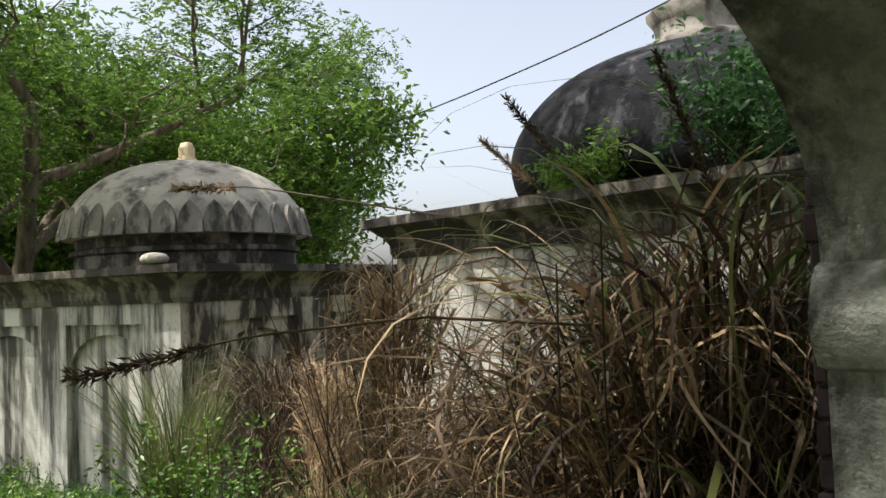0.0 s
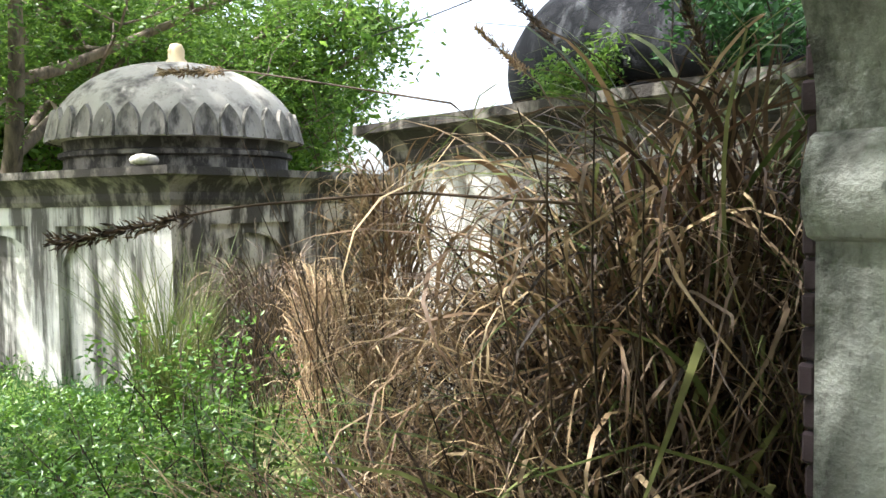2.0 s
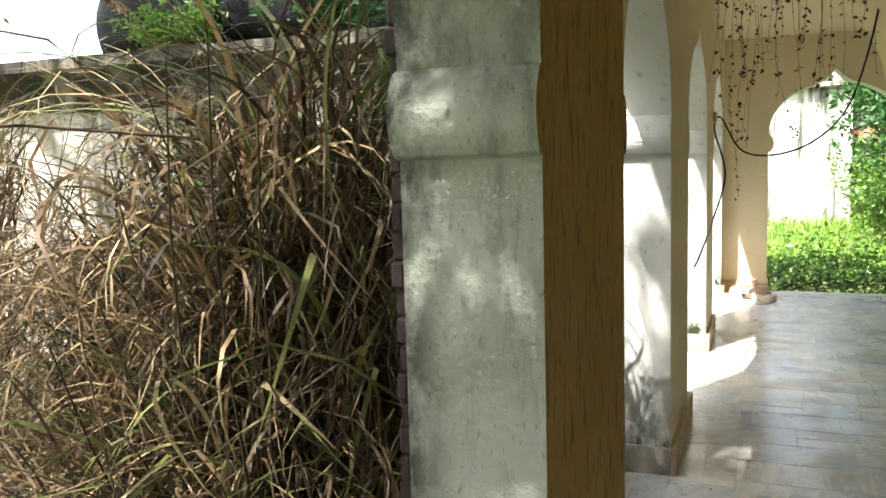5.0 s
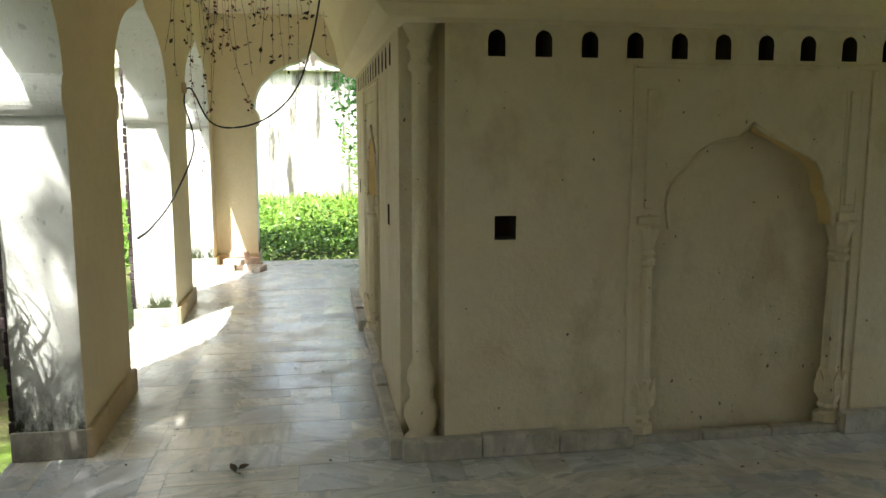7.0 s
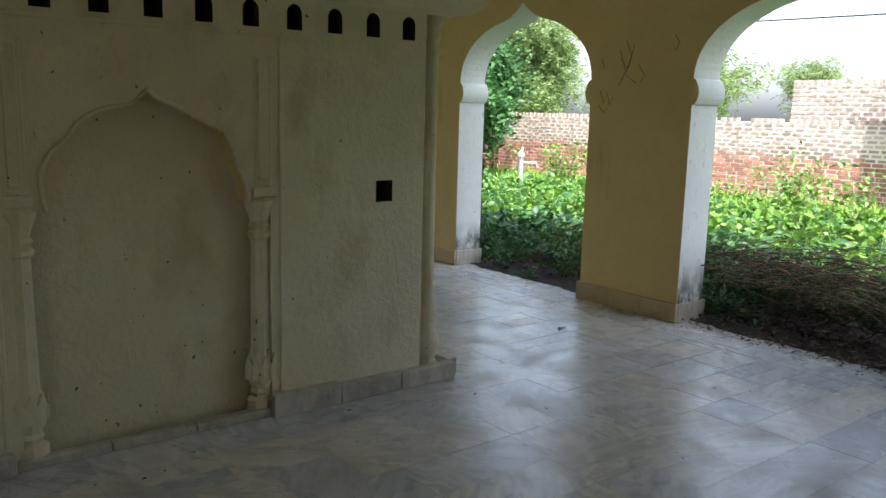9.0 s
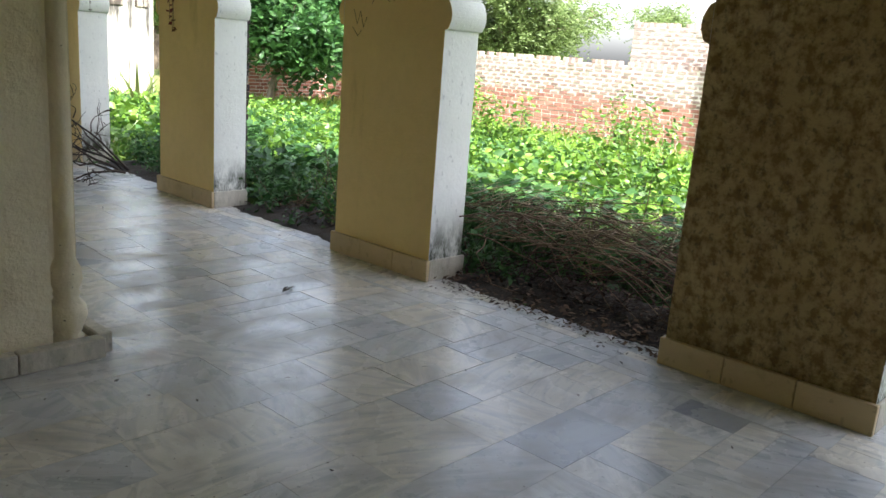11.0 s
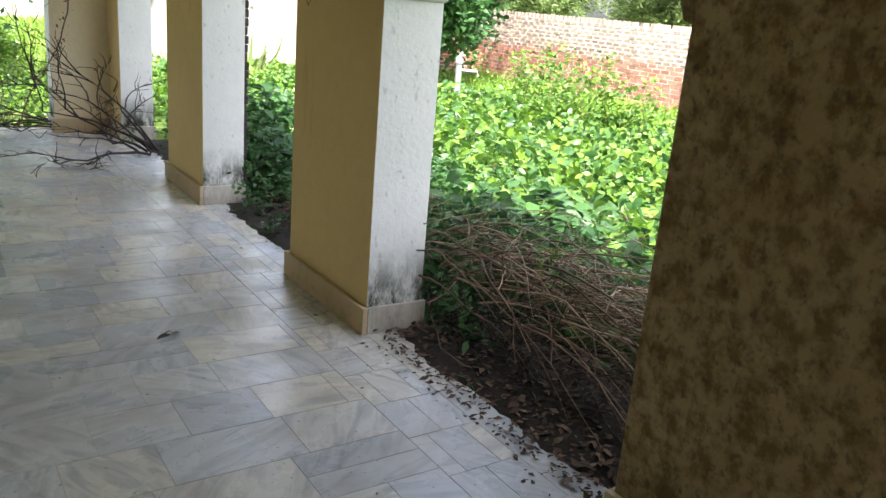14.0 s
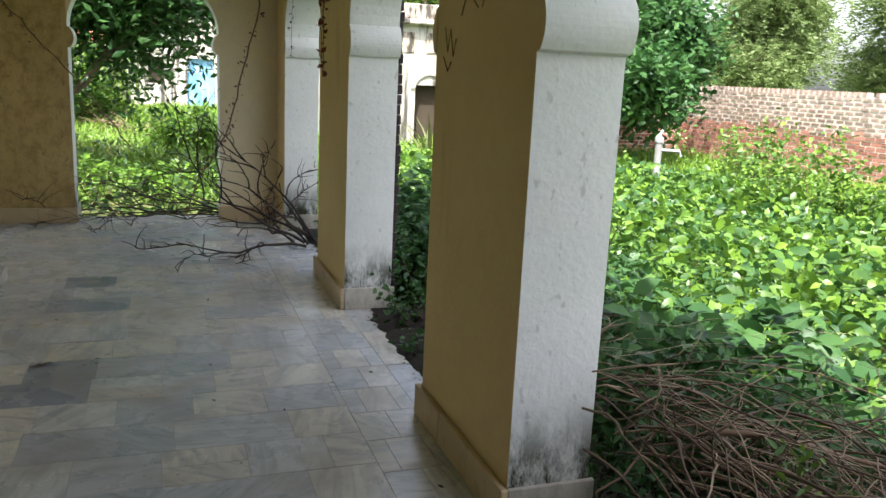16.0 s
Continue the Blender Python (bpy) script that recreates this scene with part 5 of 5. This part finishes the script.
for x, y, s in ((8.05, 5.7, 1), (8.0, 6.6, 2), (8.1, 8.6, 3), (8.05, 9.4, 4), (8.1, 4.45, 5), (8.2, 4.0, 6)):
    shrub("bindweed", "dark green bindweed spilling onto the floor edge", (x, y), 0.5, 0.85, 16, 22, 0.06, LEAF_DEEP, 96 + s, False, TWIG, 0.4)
for x, y, s in ((6.75, 21.0, 1), (4.6, 30.0, 4), (3.9, 29.0, 5)):
    shrub("garden_bush", "green bush on the north lawn", (x, y), 1.0 + 0.6 * (s > 3), 1.2 + 1.5 * (s > 3), 30, 18, 0.13, LEAF, 110 + s, False, TWIG, 0.4)
for x, y, s in ((3.4, 20.0, 1), (3.2, 22.5, 2)):
    shrub("garden_bush", "dense green bush beside the white house", (x, y), 1.0, 2.4, 30, 18, 0.12, LEAF, 120 + s, False, TWIG, 0.4)
clump("agave", "spiky green agave rosette in the garden", (10.9, 15.6), 0.12, 50, 1.5, 0.6, 0.5, 0.10, REED, 131, 6, 0.0, None, 0.0, 0, "garden plants")

# brushwood heaped against the arcade, each bundle a thing
for k in range(13):
    y = 4.8 - 0.18 * k
    arching_twigs("brushwood", "dry reddish-brown brushwood heaped at the floor's edge", (7.80 + 0.07 * (k % 4), y, 0.22 + 0.11 * (k % 3)), 6, 1.3, 140 + k, TWIG_PALE if k % 4 == 0 else TWIG, 0.0048, 0.55, 1, -1.4, 0.6)
for k in range(3):
    arching_twigs("brushwood", "dry reddish-brown brushwood heaped at the floor's edge", (7.86, 6.7 - 0.45 * k, 0.05), 5, 0.8, 170 + k, TWIG, 0.0045, 0.5, 1, -1.5, 1.0)
for k in range(6):
    arching_twigs("brushwood", "dark dead branches under the brushwood", (7.98, 4.4 - 0.34 * k, 0.0), 7, 0.7, 190 + k, TWIG_DARK, 0.006, 0.6, 2, -1.57, 1.1)
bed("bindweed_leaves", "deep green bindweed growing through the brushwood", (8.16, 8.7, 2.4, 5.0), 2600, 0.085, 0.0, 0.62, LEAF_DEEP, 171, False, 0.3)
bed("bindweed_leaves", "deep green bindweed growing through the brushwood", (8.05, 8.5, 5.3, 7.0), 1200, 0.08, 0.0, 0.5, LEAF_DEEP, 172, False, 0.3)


def fallen_sticks(at, n, length, seed, mat):
    """Long thin sticks that lie over the heap side by side and sag to the ground at their far end."""
    rng = random.Random(seed)
    t = thing("brushwood", pose(*at), "long dry sticks slumped over the floor's edge", "branch", "slumped sticks")
    for _ in range(n):
        ln, q = length * rng.uniform(0.55, 1.1), Vector((rng.uniform(-0.1, 0.28), rng.uniform(-0.25, 0.25), rng.uniform(-0.12, 0.14)))
        a, rise, rad = -math.pi / 2 + rng.gauss(0.06, 0.24), rng.uniform(0.0, 0.45), rng.uniform(0.003, 0.0062)
        path = []
        for i in range(11):
            path.append((q.copy(), rad * (1 - 0.06 * i)))
            a += rng.gauss(0, 0.13)
            slope = rise - i * 0.11 + rng.gauss(0, 0.07)
            d = Vector((math.cos(a), math.sin(a), slope)).normalized()
            q = q + d * ln / 10
            q.x = max(q.x, EX + THICK - 0.12 - at[0])
            q.z = max(q.z, 0.05 - at[2])
        part("stick", tube_mesh("stick", [path], mat, 5), None, t)


for k in range(9):
    fallen_sticks((7.68 + 0.08 * (k % 3), 4.2 - 0.13 * k, 0.38 + 0.07 * (k % 3)), 5, 1.4, 400 + k, (TWIG, TWIG_PALE, TWIG_BROWN)[k % 3])
arching_twigs("brushwood", "thick dry stick across the brushwood", (7.85, 4.1, 0.45), 1, 2.0, 151, TWIG, 0.013, 1.0, 0, -0.75, 0.05)
arching_twigs("dead_branch", "bare black branch lying on the marble floor", (7.5, 9.1, 0.015), 7, 1.3, 152, TWIG_DARK, 0.015, 0.6, 2, 2.3, 0.7)
arching_twigs("dead_branch", "bare twisted branch across the north arch", (6.9, 10.6, 0.02), 7, 1.6, 153, TWIG_DARK, 0.011, 0.85, 2, 2.9, 0.5)
arching_twigs("dead_branch", "bare arching twigs at the north edge", (0.6, 11.1, -0.1), 8, 1.4, 154, TWIG_DARK, 0.008, 0.55, 1, 0.2, 1.0)


# leaf mould that has drifted onto the floor's edge, the heap's shade in its dark colour
def mould(name, label, x0, x1, y0, y1, h, seed):
    vs, fs = [], []
    nx, ny = 14, int((y1 - y0) / 0.02)
    for j in range(ny + 1):
        for i in range(nx + 1):
            u, w = i / nx, j / ny
            y = y0 + (y1 - y0) * w
            edge = x0 + 0.08 * noise.noise((y * 2.5, seed, 0)) + 0.035 * noise.noise((y * 11, seed, 4)) + 0.012 * noise.noise((y * 37, seed, 9))
            x = edge + (x1 - edge) * u
            z = h * u ** 0.7 * min(1, 6 * w, 6 * (1 - w)) * (1 + 0.5 * noise.noise((x * 9, y * 9, seed))) + 0.012 * noise.noise((x * 40, y * 40, seed)) * u - 0.004 * (u < 0.01)
            vs.append((x, y, z + 0.002))
    n = nx + 1
    fs = [(j * n + i, j * n + i + 1, (j + 1) * n + i + 1, (j + 1) * n + i) for j in range(ny) for i in range(nx)]
    tagged(new(name, mesh_of(name, vs, fs, SOIL, smooth=True)), label, "soil", "", "stuff")


mould("leaf_mould", "dark leaf mould drifted on the floor's edge", 7.53, 8.1, 2.46, 4.24, 0.07, 1)
mould("leaf_mould", "dark leaf mould drifted on the floor's edge", 7.52, 8.1, 5.3, 7.03, 0.06, 2)
mould("leaf_mould", "dark leaf mould drifted on the floor's edge", 7.52, 8.1, 8.07, 9.88, 0.06, 3)

for k, (x, y, r, h) in enumerate(((-16.5, 2.6, 1.6, 2.0), (-18.5, 0.6, 1.8, 2.2), (-15.5, 0.2, 1.4, 1.3), (-20.5, 4.5, 2.0, 2.6))):
    shrub("garden_bush", "shady green bush beyond the small tomb", (x, y), r, h, 34, 20, 0.12, LEAF_TREE, 210 + k, False, TWIG_DARK, 0.35)


def drift(name, label, area, n, seed, mat):
    """Dry leaves and bits lying on the leaf mould."""
    nr = np.random.default_rng(seed)
    pos = np.stack([nr.uniform(area[0], area[1], n), nr.uniform(area[2], area[3], n), np.zeros(n)], 1)
    pos[:, 2] = 0.012 + 0.075 * np.clip((pos[:, 0] - 7.6) / 0.5, 0, 1) ** 0.7 + nr.uniform(0, 0.015, n)
    me = leaves(name, pos, 0.05 * nr.uniform(0.3, 1.3, n), nr, mat, 0.7, True, 1.2)
    tagged(new(name, me), label, "litter", "", "stuff")


drift("dry_litter", "brown dry leaves on the leaf mould", (7.62, 8.2, 2.45, 4.25), 350, 221, TWIG_BROWN)
drift("dry_litter", "brown dry leaves on the leaf mould", (7.62, 8.2, 2.45, 4.25), 700, 222, TWIG_DARK)
drift("dry_litter", "brown leaf crumbs along the floor's edge", (7.40, 7.72, 2.48, 4.22), 420, 224, TWIG_BROWN)
drift("dry_litter", "brown dry leaves on the leaf mould", (7.66, 8.2, 5.3, 7.0), 700, 223, TWIG_DARK)

# ---- loose things in and round the pavilion ----
def pile_of_bricks():
    rng = random.Random(9)
    me = None
    spots = [(0.02, 10.05, 0.0, 10), (0.27, 10.12, 0.0, -15), (0.1, 10.28, 0.0, 40), (0.33, 10.32, 0.0, 5), (0.12, 10.1, 0.07, -20), (0.3, 10.2, 0.07, 25), (0.18, 10.2, 0.14, 5), (0.42, 10.0, 0.0, 70)]
    for x, y, z, a in spots:
        bm = bmesh.new()
        box(bm, -0.11, -0.053, 0, 0.11, 0.053, 0.066, bevel=0.008)
        for v in bm.verts:
            v.co += Vector((rng.uniform(-1, 1), rng.uniform(-1, 1), 0)) * 0.006
        t = part("brick", bm, PALE_BRICK, None)
        t.matrix_basis = pose(x + 0.06, y, z + 0.002, 0, 0, a)
        tagged(t, "loose lime-smeared old brick in a small pile", "brick", "brick pile by the north pier")


PALE_BRICK = plaster("lime_smeared_brick", (0.55, 0.44, 0.36), (0.45, 0.28, 0.20), (0.7, 0.66, 0.58), 0.5, 0.7, (1, 1, 1), 0.3)
pile_of_bricks()


def hanging_vine(label, top, length, seed, red=0.5, sway=0.06, leaf=0.042, every=0.055):
    rng = random.Random(seed)
    nr = np.random.default_rng(seed)
    t = thing("hanging_vine", pose(*top), label, "vine", "dry creepers hanging under the ceiling")
    path, q, n = [], Vector((0, 0, 0)), max(6, int(length / 0.08))
    d = Vector((rng.gauss(0, sway), rng.gauss(0, sway), -1))
    pts = []
    for i in range(n + 1):
        path.append((q.copy(), 0.0022))
        d = (d + Vector((rng.gauss(0, sway), rng.gauss(0, sway), -0.2))).normalized()
        if rng.random() < 0.08 / every * 0.5:
            pts.append(q.copy())
        q = q + d * length / n
    part("stem", tube_mesh("stem", [path], TWIG, 4), None, t)
    k = max(2, len(pts))
    pts = np.array(pts[:k] if pts else [(0, 0, -length / 2), (0, 0, -length)])
    for share, mat, nm in ((red, RED_LEAF, "withered_leaf"), (1 - red, TWIG_DARK, "dead_leaf")):
        m = max(1, int(len(pts) * 2 * share))
        pos = pts[nr.integers(0, len(pts), m)] + nr.normal(size=(m, 3)) * 0.012
        tagged(part(nm, leaves(nm, pos, leaf * nr.uniform(0.6, 1.3, m), nr, mat, 0.1, True, 1.6), None, t), kind="stuff")


vr = random.Random(77)
for k in range(26):
    x = 0.02 + 1.3 * (k % 15) / 15 + vr.uniform(-0.04, 0.04)
    hanging_vine("thin dry creeper hanging from the ceiling", (x, vr.uniform(6.9, 8.3), CEIL), vr.uniform(0.35, 0.95) * (1.5 if x < 0.4 else 1.0), 300 + k, 0.35)
hanging_vine("long creeper with withered red leaves", (0.15, 7.6, CEIL), 1.7, 340, 0.7, 0.05, 0.035, 0.02)
hanging_vine("long creeper with withered red leaves", (0.5, 7.3, CEIL), 1.25, 341, 0.7, 0.08, 0.035, 0.02)
hanging_vine("dense bunch of withered red creeper on the pier", (7.34, 7.72, CEIL), 1.45, 350, 0.9, 0.02, 0.05, 0.008)
hanging_vine("dense bunch of withered red creeper on the pier", (7.35, 7.7, CEIL), 1.4, 351, 0.9, 0.02, 0.05, 0.008)
hanging_vine("dense bunch of withered red creeper on the pier", (7.34, 7.75, CEIL), 1.35, 352, 0.9, 0.02, 0.05, 0.008)
hanging_vine("thin creeper hanging before the far pier", (7.45, 9.7, CEIL), 1.3, 353, 0.6, 0.04, 0.035, 0.03)


def creeper_along(label, path, seed, mat=RED_LEAF, r=0.008, n_leaf=160):
    nr = np.random.default_rng(seed)
    pts = [Vector(p) for p in path]
    base = pts[0].copy()
    fine = []
    for i in range(len(pts) - 1):
        for k in range(6):
            fine.append(pts[i].lerp(pts[i + 1], k / 6) - base + Vector(nr.normal(size=3)) * 0.008)
    fine.append(pts[-1] - base)
    t = thing("creeper", Matrix.Translation(base), label, "vine")
    part("stem", tube_mesh("stem", [[(p, r) for p in fine]], TWIG, 5), None, t)
    pos = np.array([list(fine[i]) for i in nr.integers(0, len(fine), n_leaf)]) + nr.normal(size=(n_leaf, 3)) * 0.025
    tagged(part("withered_leaf", leaves("withered_leaf", pos, 0.04 * nr.uniform(0.5, 1.3, n_leaf), nr, mat, 0.2, True, 1.3), None, t), kind="stuff")


creeper_along("withered creeper stem with red leaves beside the north arch", [(7.2, 10.3, CEIL), (7.2, 10.3, 2.2), (7.05, 10.3, 1.6), (6.9, 10.32, 1.0), (6.75, 10.35, 0.7), (6.6, 10.42, 0.45), (6.45, 10.5, 0.05)], 5)
creeper_along("bare creeper stem slung across the north pier", [(4.75, 10.35, 2.25), (5.1, 10.3, 1.85), (5.45, 10.3, 1.45), (5.7, 10.4, 1.1), (5.95, 10.5, 0.75)], 6, TWIG, 0.007, 60)

# black cable looping from the wall
RUBBER, rnt, rb = shade("black_rubber", 0.5)
rb.inputs["Base Color"].default_value = (0.015, 0.015, 0.015, 1)


def cable(label, path, r):
    pts = [Vector(p) for p in path]
    base = pts[0].copy()
    fine = []
    for i in range(len(pts) - 1):
        p0, p1, p2, p3 = pts[max(i - 1, 0)], pts[i], pts[i + 1], pts[min(i + 2, len(pts) - 1)]
        for k in range(8):
            s = k / 8
            fine.append(0.5 * ((2 * p1) + (p2 - p0) * s + (2 * p0 - 5 * p1 + 4 * p2 - p3) * s * s + (3 * p1 - p0 - 3 * p2 + p3) * s ** 3) - base)
    fine.append(pts[-1] - base)
    t = thing("cable", Matrix.Translation(base), label, "cable")
    part("wire", tube_mesh("wire", [[(p, r) for p in fine]], RUBBER, 6), None, t)


cable("black electric cable looping down from the ceiling", [(1.25, 7.5, CEIL), (1.15, 7.5, 2.45), (1.0, 7.5, 2.0), (0.75, 7.6, 1.75), (0.45, 7.8, 1.66), (0.2, 8.1, 1.72), (0.02, 8.3, 2.02), (-0.03, 8.2, 1.9), (0.08, 7.9, 1.5), (0.0, 7.2, 1.1), (-0.03, 6.4, 0.95), (-0.03, 5.9, 0.93)], 0.008)
cable("thin power line strung across the sky", [(-24.0, 11.0, 5.75), (-17.5, 11.0, 5.5), (-13.3, 11.0, 5.5), (-9.8, 11.0, 5.72), (-6.8, 11.0, 6.05), (-2.0, 11.0, 6.8)], 0.014)
cable("thin power line beyond the brick wall", [(32, -6, 5.6), (32, 10, 5.3), (32, 30, 5.7)], 0.03)
bm = boxed(-0.035, -0.045, -0.05, 0.0, 0.045, 0.05, bevel=0.01)
t = part("wall_socket", bm, SKIRT, None)
t.matrix_basis = pose(WX + 0.036, 8.2, 2.02)
tagged(t, "small square socket box on the pier", "socket")

# standpipe in the garden
t = thing("standpipe", pose(13.6, 12.7, GZ) , "grey water standpipe with brass tap in the garden", "tap")
GREY_PAINT = plaster("grey_pipe_paint", (0.26, 0.26, 0.25), (0.20, 0.20, 0.19), (0.2, 0.14, 0.1), rough=0.5)
part("pipe", tube_mesh("pipe", [[(Vector((0, 0, 0)), 0.055), (Vector((0, 0, 1.16)), 0.055)]], GREY_PAINT, 12), None, t)
part("cap", tube_mesh("cap", [[(Vector((0, 0, 1.14)), 0.07), (Vector((0, 0, 1.22)), 0.07), (Vector((0.0, 0, 1.25)), 0.03), (Vector((0.05, 0, 1.33)), 0.02)]], GREY_PAINT, 12), None, t)
part("spout", tube_mesh("spout", [[(Vector((0.03, -0.03, 1.02)), 0.03), (Vector((0.26, -0.18, 1.02)), 0.03), (Vector((0.29, -0.20, 0.94)), 0.026)]], GREY_PAINT, 10), None, t)

# heap of dry stalks on the north lawn
arching_twigs("straw_heap", "heap of dry brown stalks on the lawn", (5.6, 27.0, GZ), 60, 1.6, 160, TWIG, 0.02, 0.8, 0)

# fallen leaves and crumbs on the marble
def litter():
    nr = np.random.default_rng(55)
    spots = []
    for area, n in (((5.2, 7.3, 1.6, 9.6), 60), ((0.1, 1.4, 3.0, 9.5), 26), ((7.45, 7.72, 2.5, 4.2), 120), ((7.5, 7.72, 5.3, 7.0), 70), ((7.3, 7.5, 2.5, 4.2), 90), ((7.42, 7.66, 2.5, 4.2), 160), ((7.55, 7.68, 2.5, 4.2), 260), ((7.5, 7.68, 5.3, 7.0), 200), ((7.5, 7.68, 8.1, 9.9), 160), ((1.6, 5.2, 3.2, 4.1), 22)):
        for _ in range(n):
            spots.append((nr.uniform(area[0], area[1]), nr.uniform(area[2], area[3]), 0.004))
    pos = np.array(spots)
    me = leaves("litter", pos, 0.03 * nr.uniform(0.4, 1.4, len(pos)), nr, TWIG_DARK, 0.85, True, 1.2)
    tagged(new("litter", me), "dark dead leaf crumbs scattered on the marble", "litter", "", "stuff")
    for k, (x, y) in enumerate(((7.55, 3.55), (7.6, 2.75), (6.5, 4.6), (7.62, 6.2), (0.7, 4.2), (5.6, 6.3), (7.5, 3.05))):
        pos = np.array([(0.0, 0.0, 0.006)] * 3) + nr.normal(size=(3, 3)) * (0.02, 0.02, 0.003)
        ob = new("fallen_leaf", leaves("fallen_leaf", pos, [0.08, 0.06, 0.07], nr, LEAF_DEEP if k in (0, 3) else TWIG_DARK, 0.75, False))
        ob.matrix_basis = pose(x, y, 0.004)
        tagged(ob, "curled fallen leaves lying on the floor", "leaf", "fallen leaves", "stuff")


litter()

# pencil scrawl on the pier
SCRAWL, snt, sb = shade("faint_scrawl", 0.9)
sb.inputs["Base Color"].default_value = (0.22, 0.16, 0.09, 1)
paths = []
for stroke in (((4.98, 2.12), (4.90, 1.92), (4.80, 1.86)), ((4.84, 2.16), (4.88, 2.0), (4.98, 1.84)), ((4.92, 2.2), (4.86, 2.08), (4.9, 1.98), (4.97, 2.06)), ((5.17, 1.80), (5.13, 1.70), (5.10, 1.79), (5.06, 1.68), (5.03, 1.75)), ((5.18, 1.68), (5.12, 1.62), (5.08, 1.66)), ((4.78, 2.0), (4.72, 1.92), (4.76, 1.86)), ((5.17, 2.06), (5.14, 1.98)), ((4.45, 2.22), (4.41, 2.16), (4.44, 2.1))):
    paths.append([(Vector((EX - 0.0015, y, z)), 0.0028) for y, z in stroke])
tagged(new("scrawl", tube_mesh("scrawl", paths, SCRAWL, 4)), "faint brown scratches in the cream limewash of a pier", "scratches", "", "stuff")

# ---- marble slabs of the floor ----
def floor_slabs():
    rng = random.Random(11)
    shared = {}
    made = 0
    rest_v, rest_f = [], []

    def slab(x0, y0, x1, y1):
        nonlocal made
        w, d = round(x1 - x0, 3), round(y1 - y0, 3)
        z = rng.uniform(-0.0006, 0.0004)
        near = 2.6 < (y0 + y1) / 2 < 6.6 and x0 > 5.6 or x0 < 1.45 and 3.8 < y0 < 6.0
        g = 0.0005
        if near and made < 300:
            if (w, d) not in shared:
                shared[w, d] = mesh_of("slab", [(g, g, -0.01), (w - g, g, -0.01), (w - g, d - g, -0.01), (g, d - g, -0.01), (g + 0.0012, g + 0.0012, 0), (w - g - 0.0012, g + 0.0012, 0), (w - g - 0.0012, d - g - 0.0012, 0), (g + 0.0012, d - g - 0.0012, 0)],
                                               [(4, 5, 6, 7), (0, 1, 5, 4), (1, 2, 6, 5), (2, 3, 7, 6), (3, 0, 4, 7)], MARBLE)
            ob = part("slab", shared[w, d], None, floor)
            ob.location = (x0, y0, z)
            made += 1
        else:
            k = len(rest_v)
            rest_v.extend([(x0 + g, y0 + g, -0.01), (x1 - g, y0 + g, -0.01), (x1 - g, y1 - g, -0.01), (x0 + g, y1 - g, -0.01), (x0 + g, y0 + g, z), (x1 - g, y0 + g, z), (x1 - g, y1 - g, z), (x0 + g, y1 - g, z)])
            rest_f.extend([(k + 4, k + 5, k + 6, k + 7), (k, k + 1, k + 5, k + 4), (k + 1, k + 2, k + 6, k + 5), (k + 2, k + 3, k + 7, k + 6), (k + 3, k, k + 4, k + 7)])

    def rows(x0, x1, y0, y1, w, d, long_ones=False):
        y, odd = y0, 0
        while y < y1 - 0.02:
            yy = min(y + d, y1)
            x = x0 - (rng.uniform(0.02, 0.3) if long_ones else w / 2 if odd else 0)
            while x < x1 - 0.02:
                a, b = max(x, x0), min(x + w, x1)
                inside = a > CX0 - 0.05 and b < CX1 + 0.05 and y > CY0 and yy < CY1
                if b - a > 0.02 and not inside:
                    how = rng.random()
                    if long_ones and b - a > 0.25 and how < 0.12:
                        slab(a, y, (a + b) / 2, yy)
                        slab((a + b) / 2, y, b, yy)
                    elif b - a > 0.25 and how < 0.2:
                        slab(a, y, b, (y + yy) / 2)
                        slab(a, (y + yy) / 2, b, yy)
                    else:
                        slab(a, y, b, yy)
                x, w = x + w, (rng.choice((0.34, 0.34, 0.34, 0.51, 0.62)) if long_ones else w)
            y, odd = yy, 1 - odd

    rows(0.28, 7.06, SY, NY, 0.34, 0.305, True)
    rows(7.06, EX, SY, NY, 0.165, 0.30)
    rows(EX, EX + 0.33, SY - 0.3, NY + 0.33, 0.33, 0.6)
    rows(WX, 0.28, SY, NY, 0.325, 0.6)
    rows(WX - 0.33, WX, SY - 0.3, NY + 0.33, 0.33, 0.6)
    rows(WX, EX, NY, NY + 0.33, 0.6, 0.33)
    rows(WX, EX, SY - 0.33, SY, 0.6, 0.33)
    me = mesh_of("slabs", rest_v, rest_f, MARBLE)
    tagged(part("slabs", me, None, floor), kind="stuff")


floor_slabs()
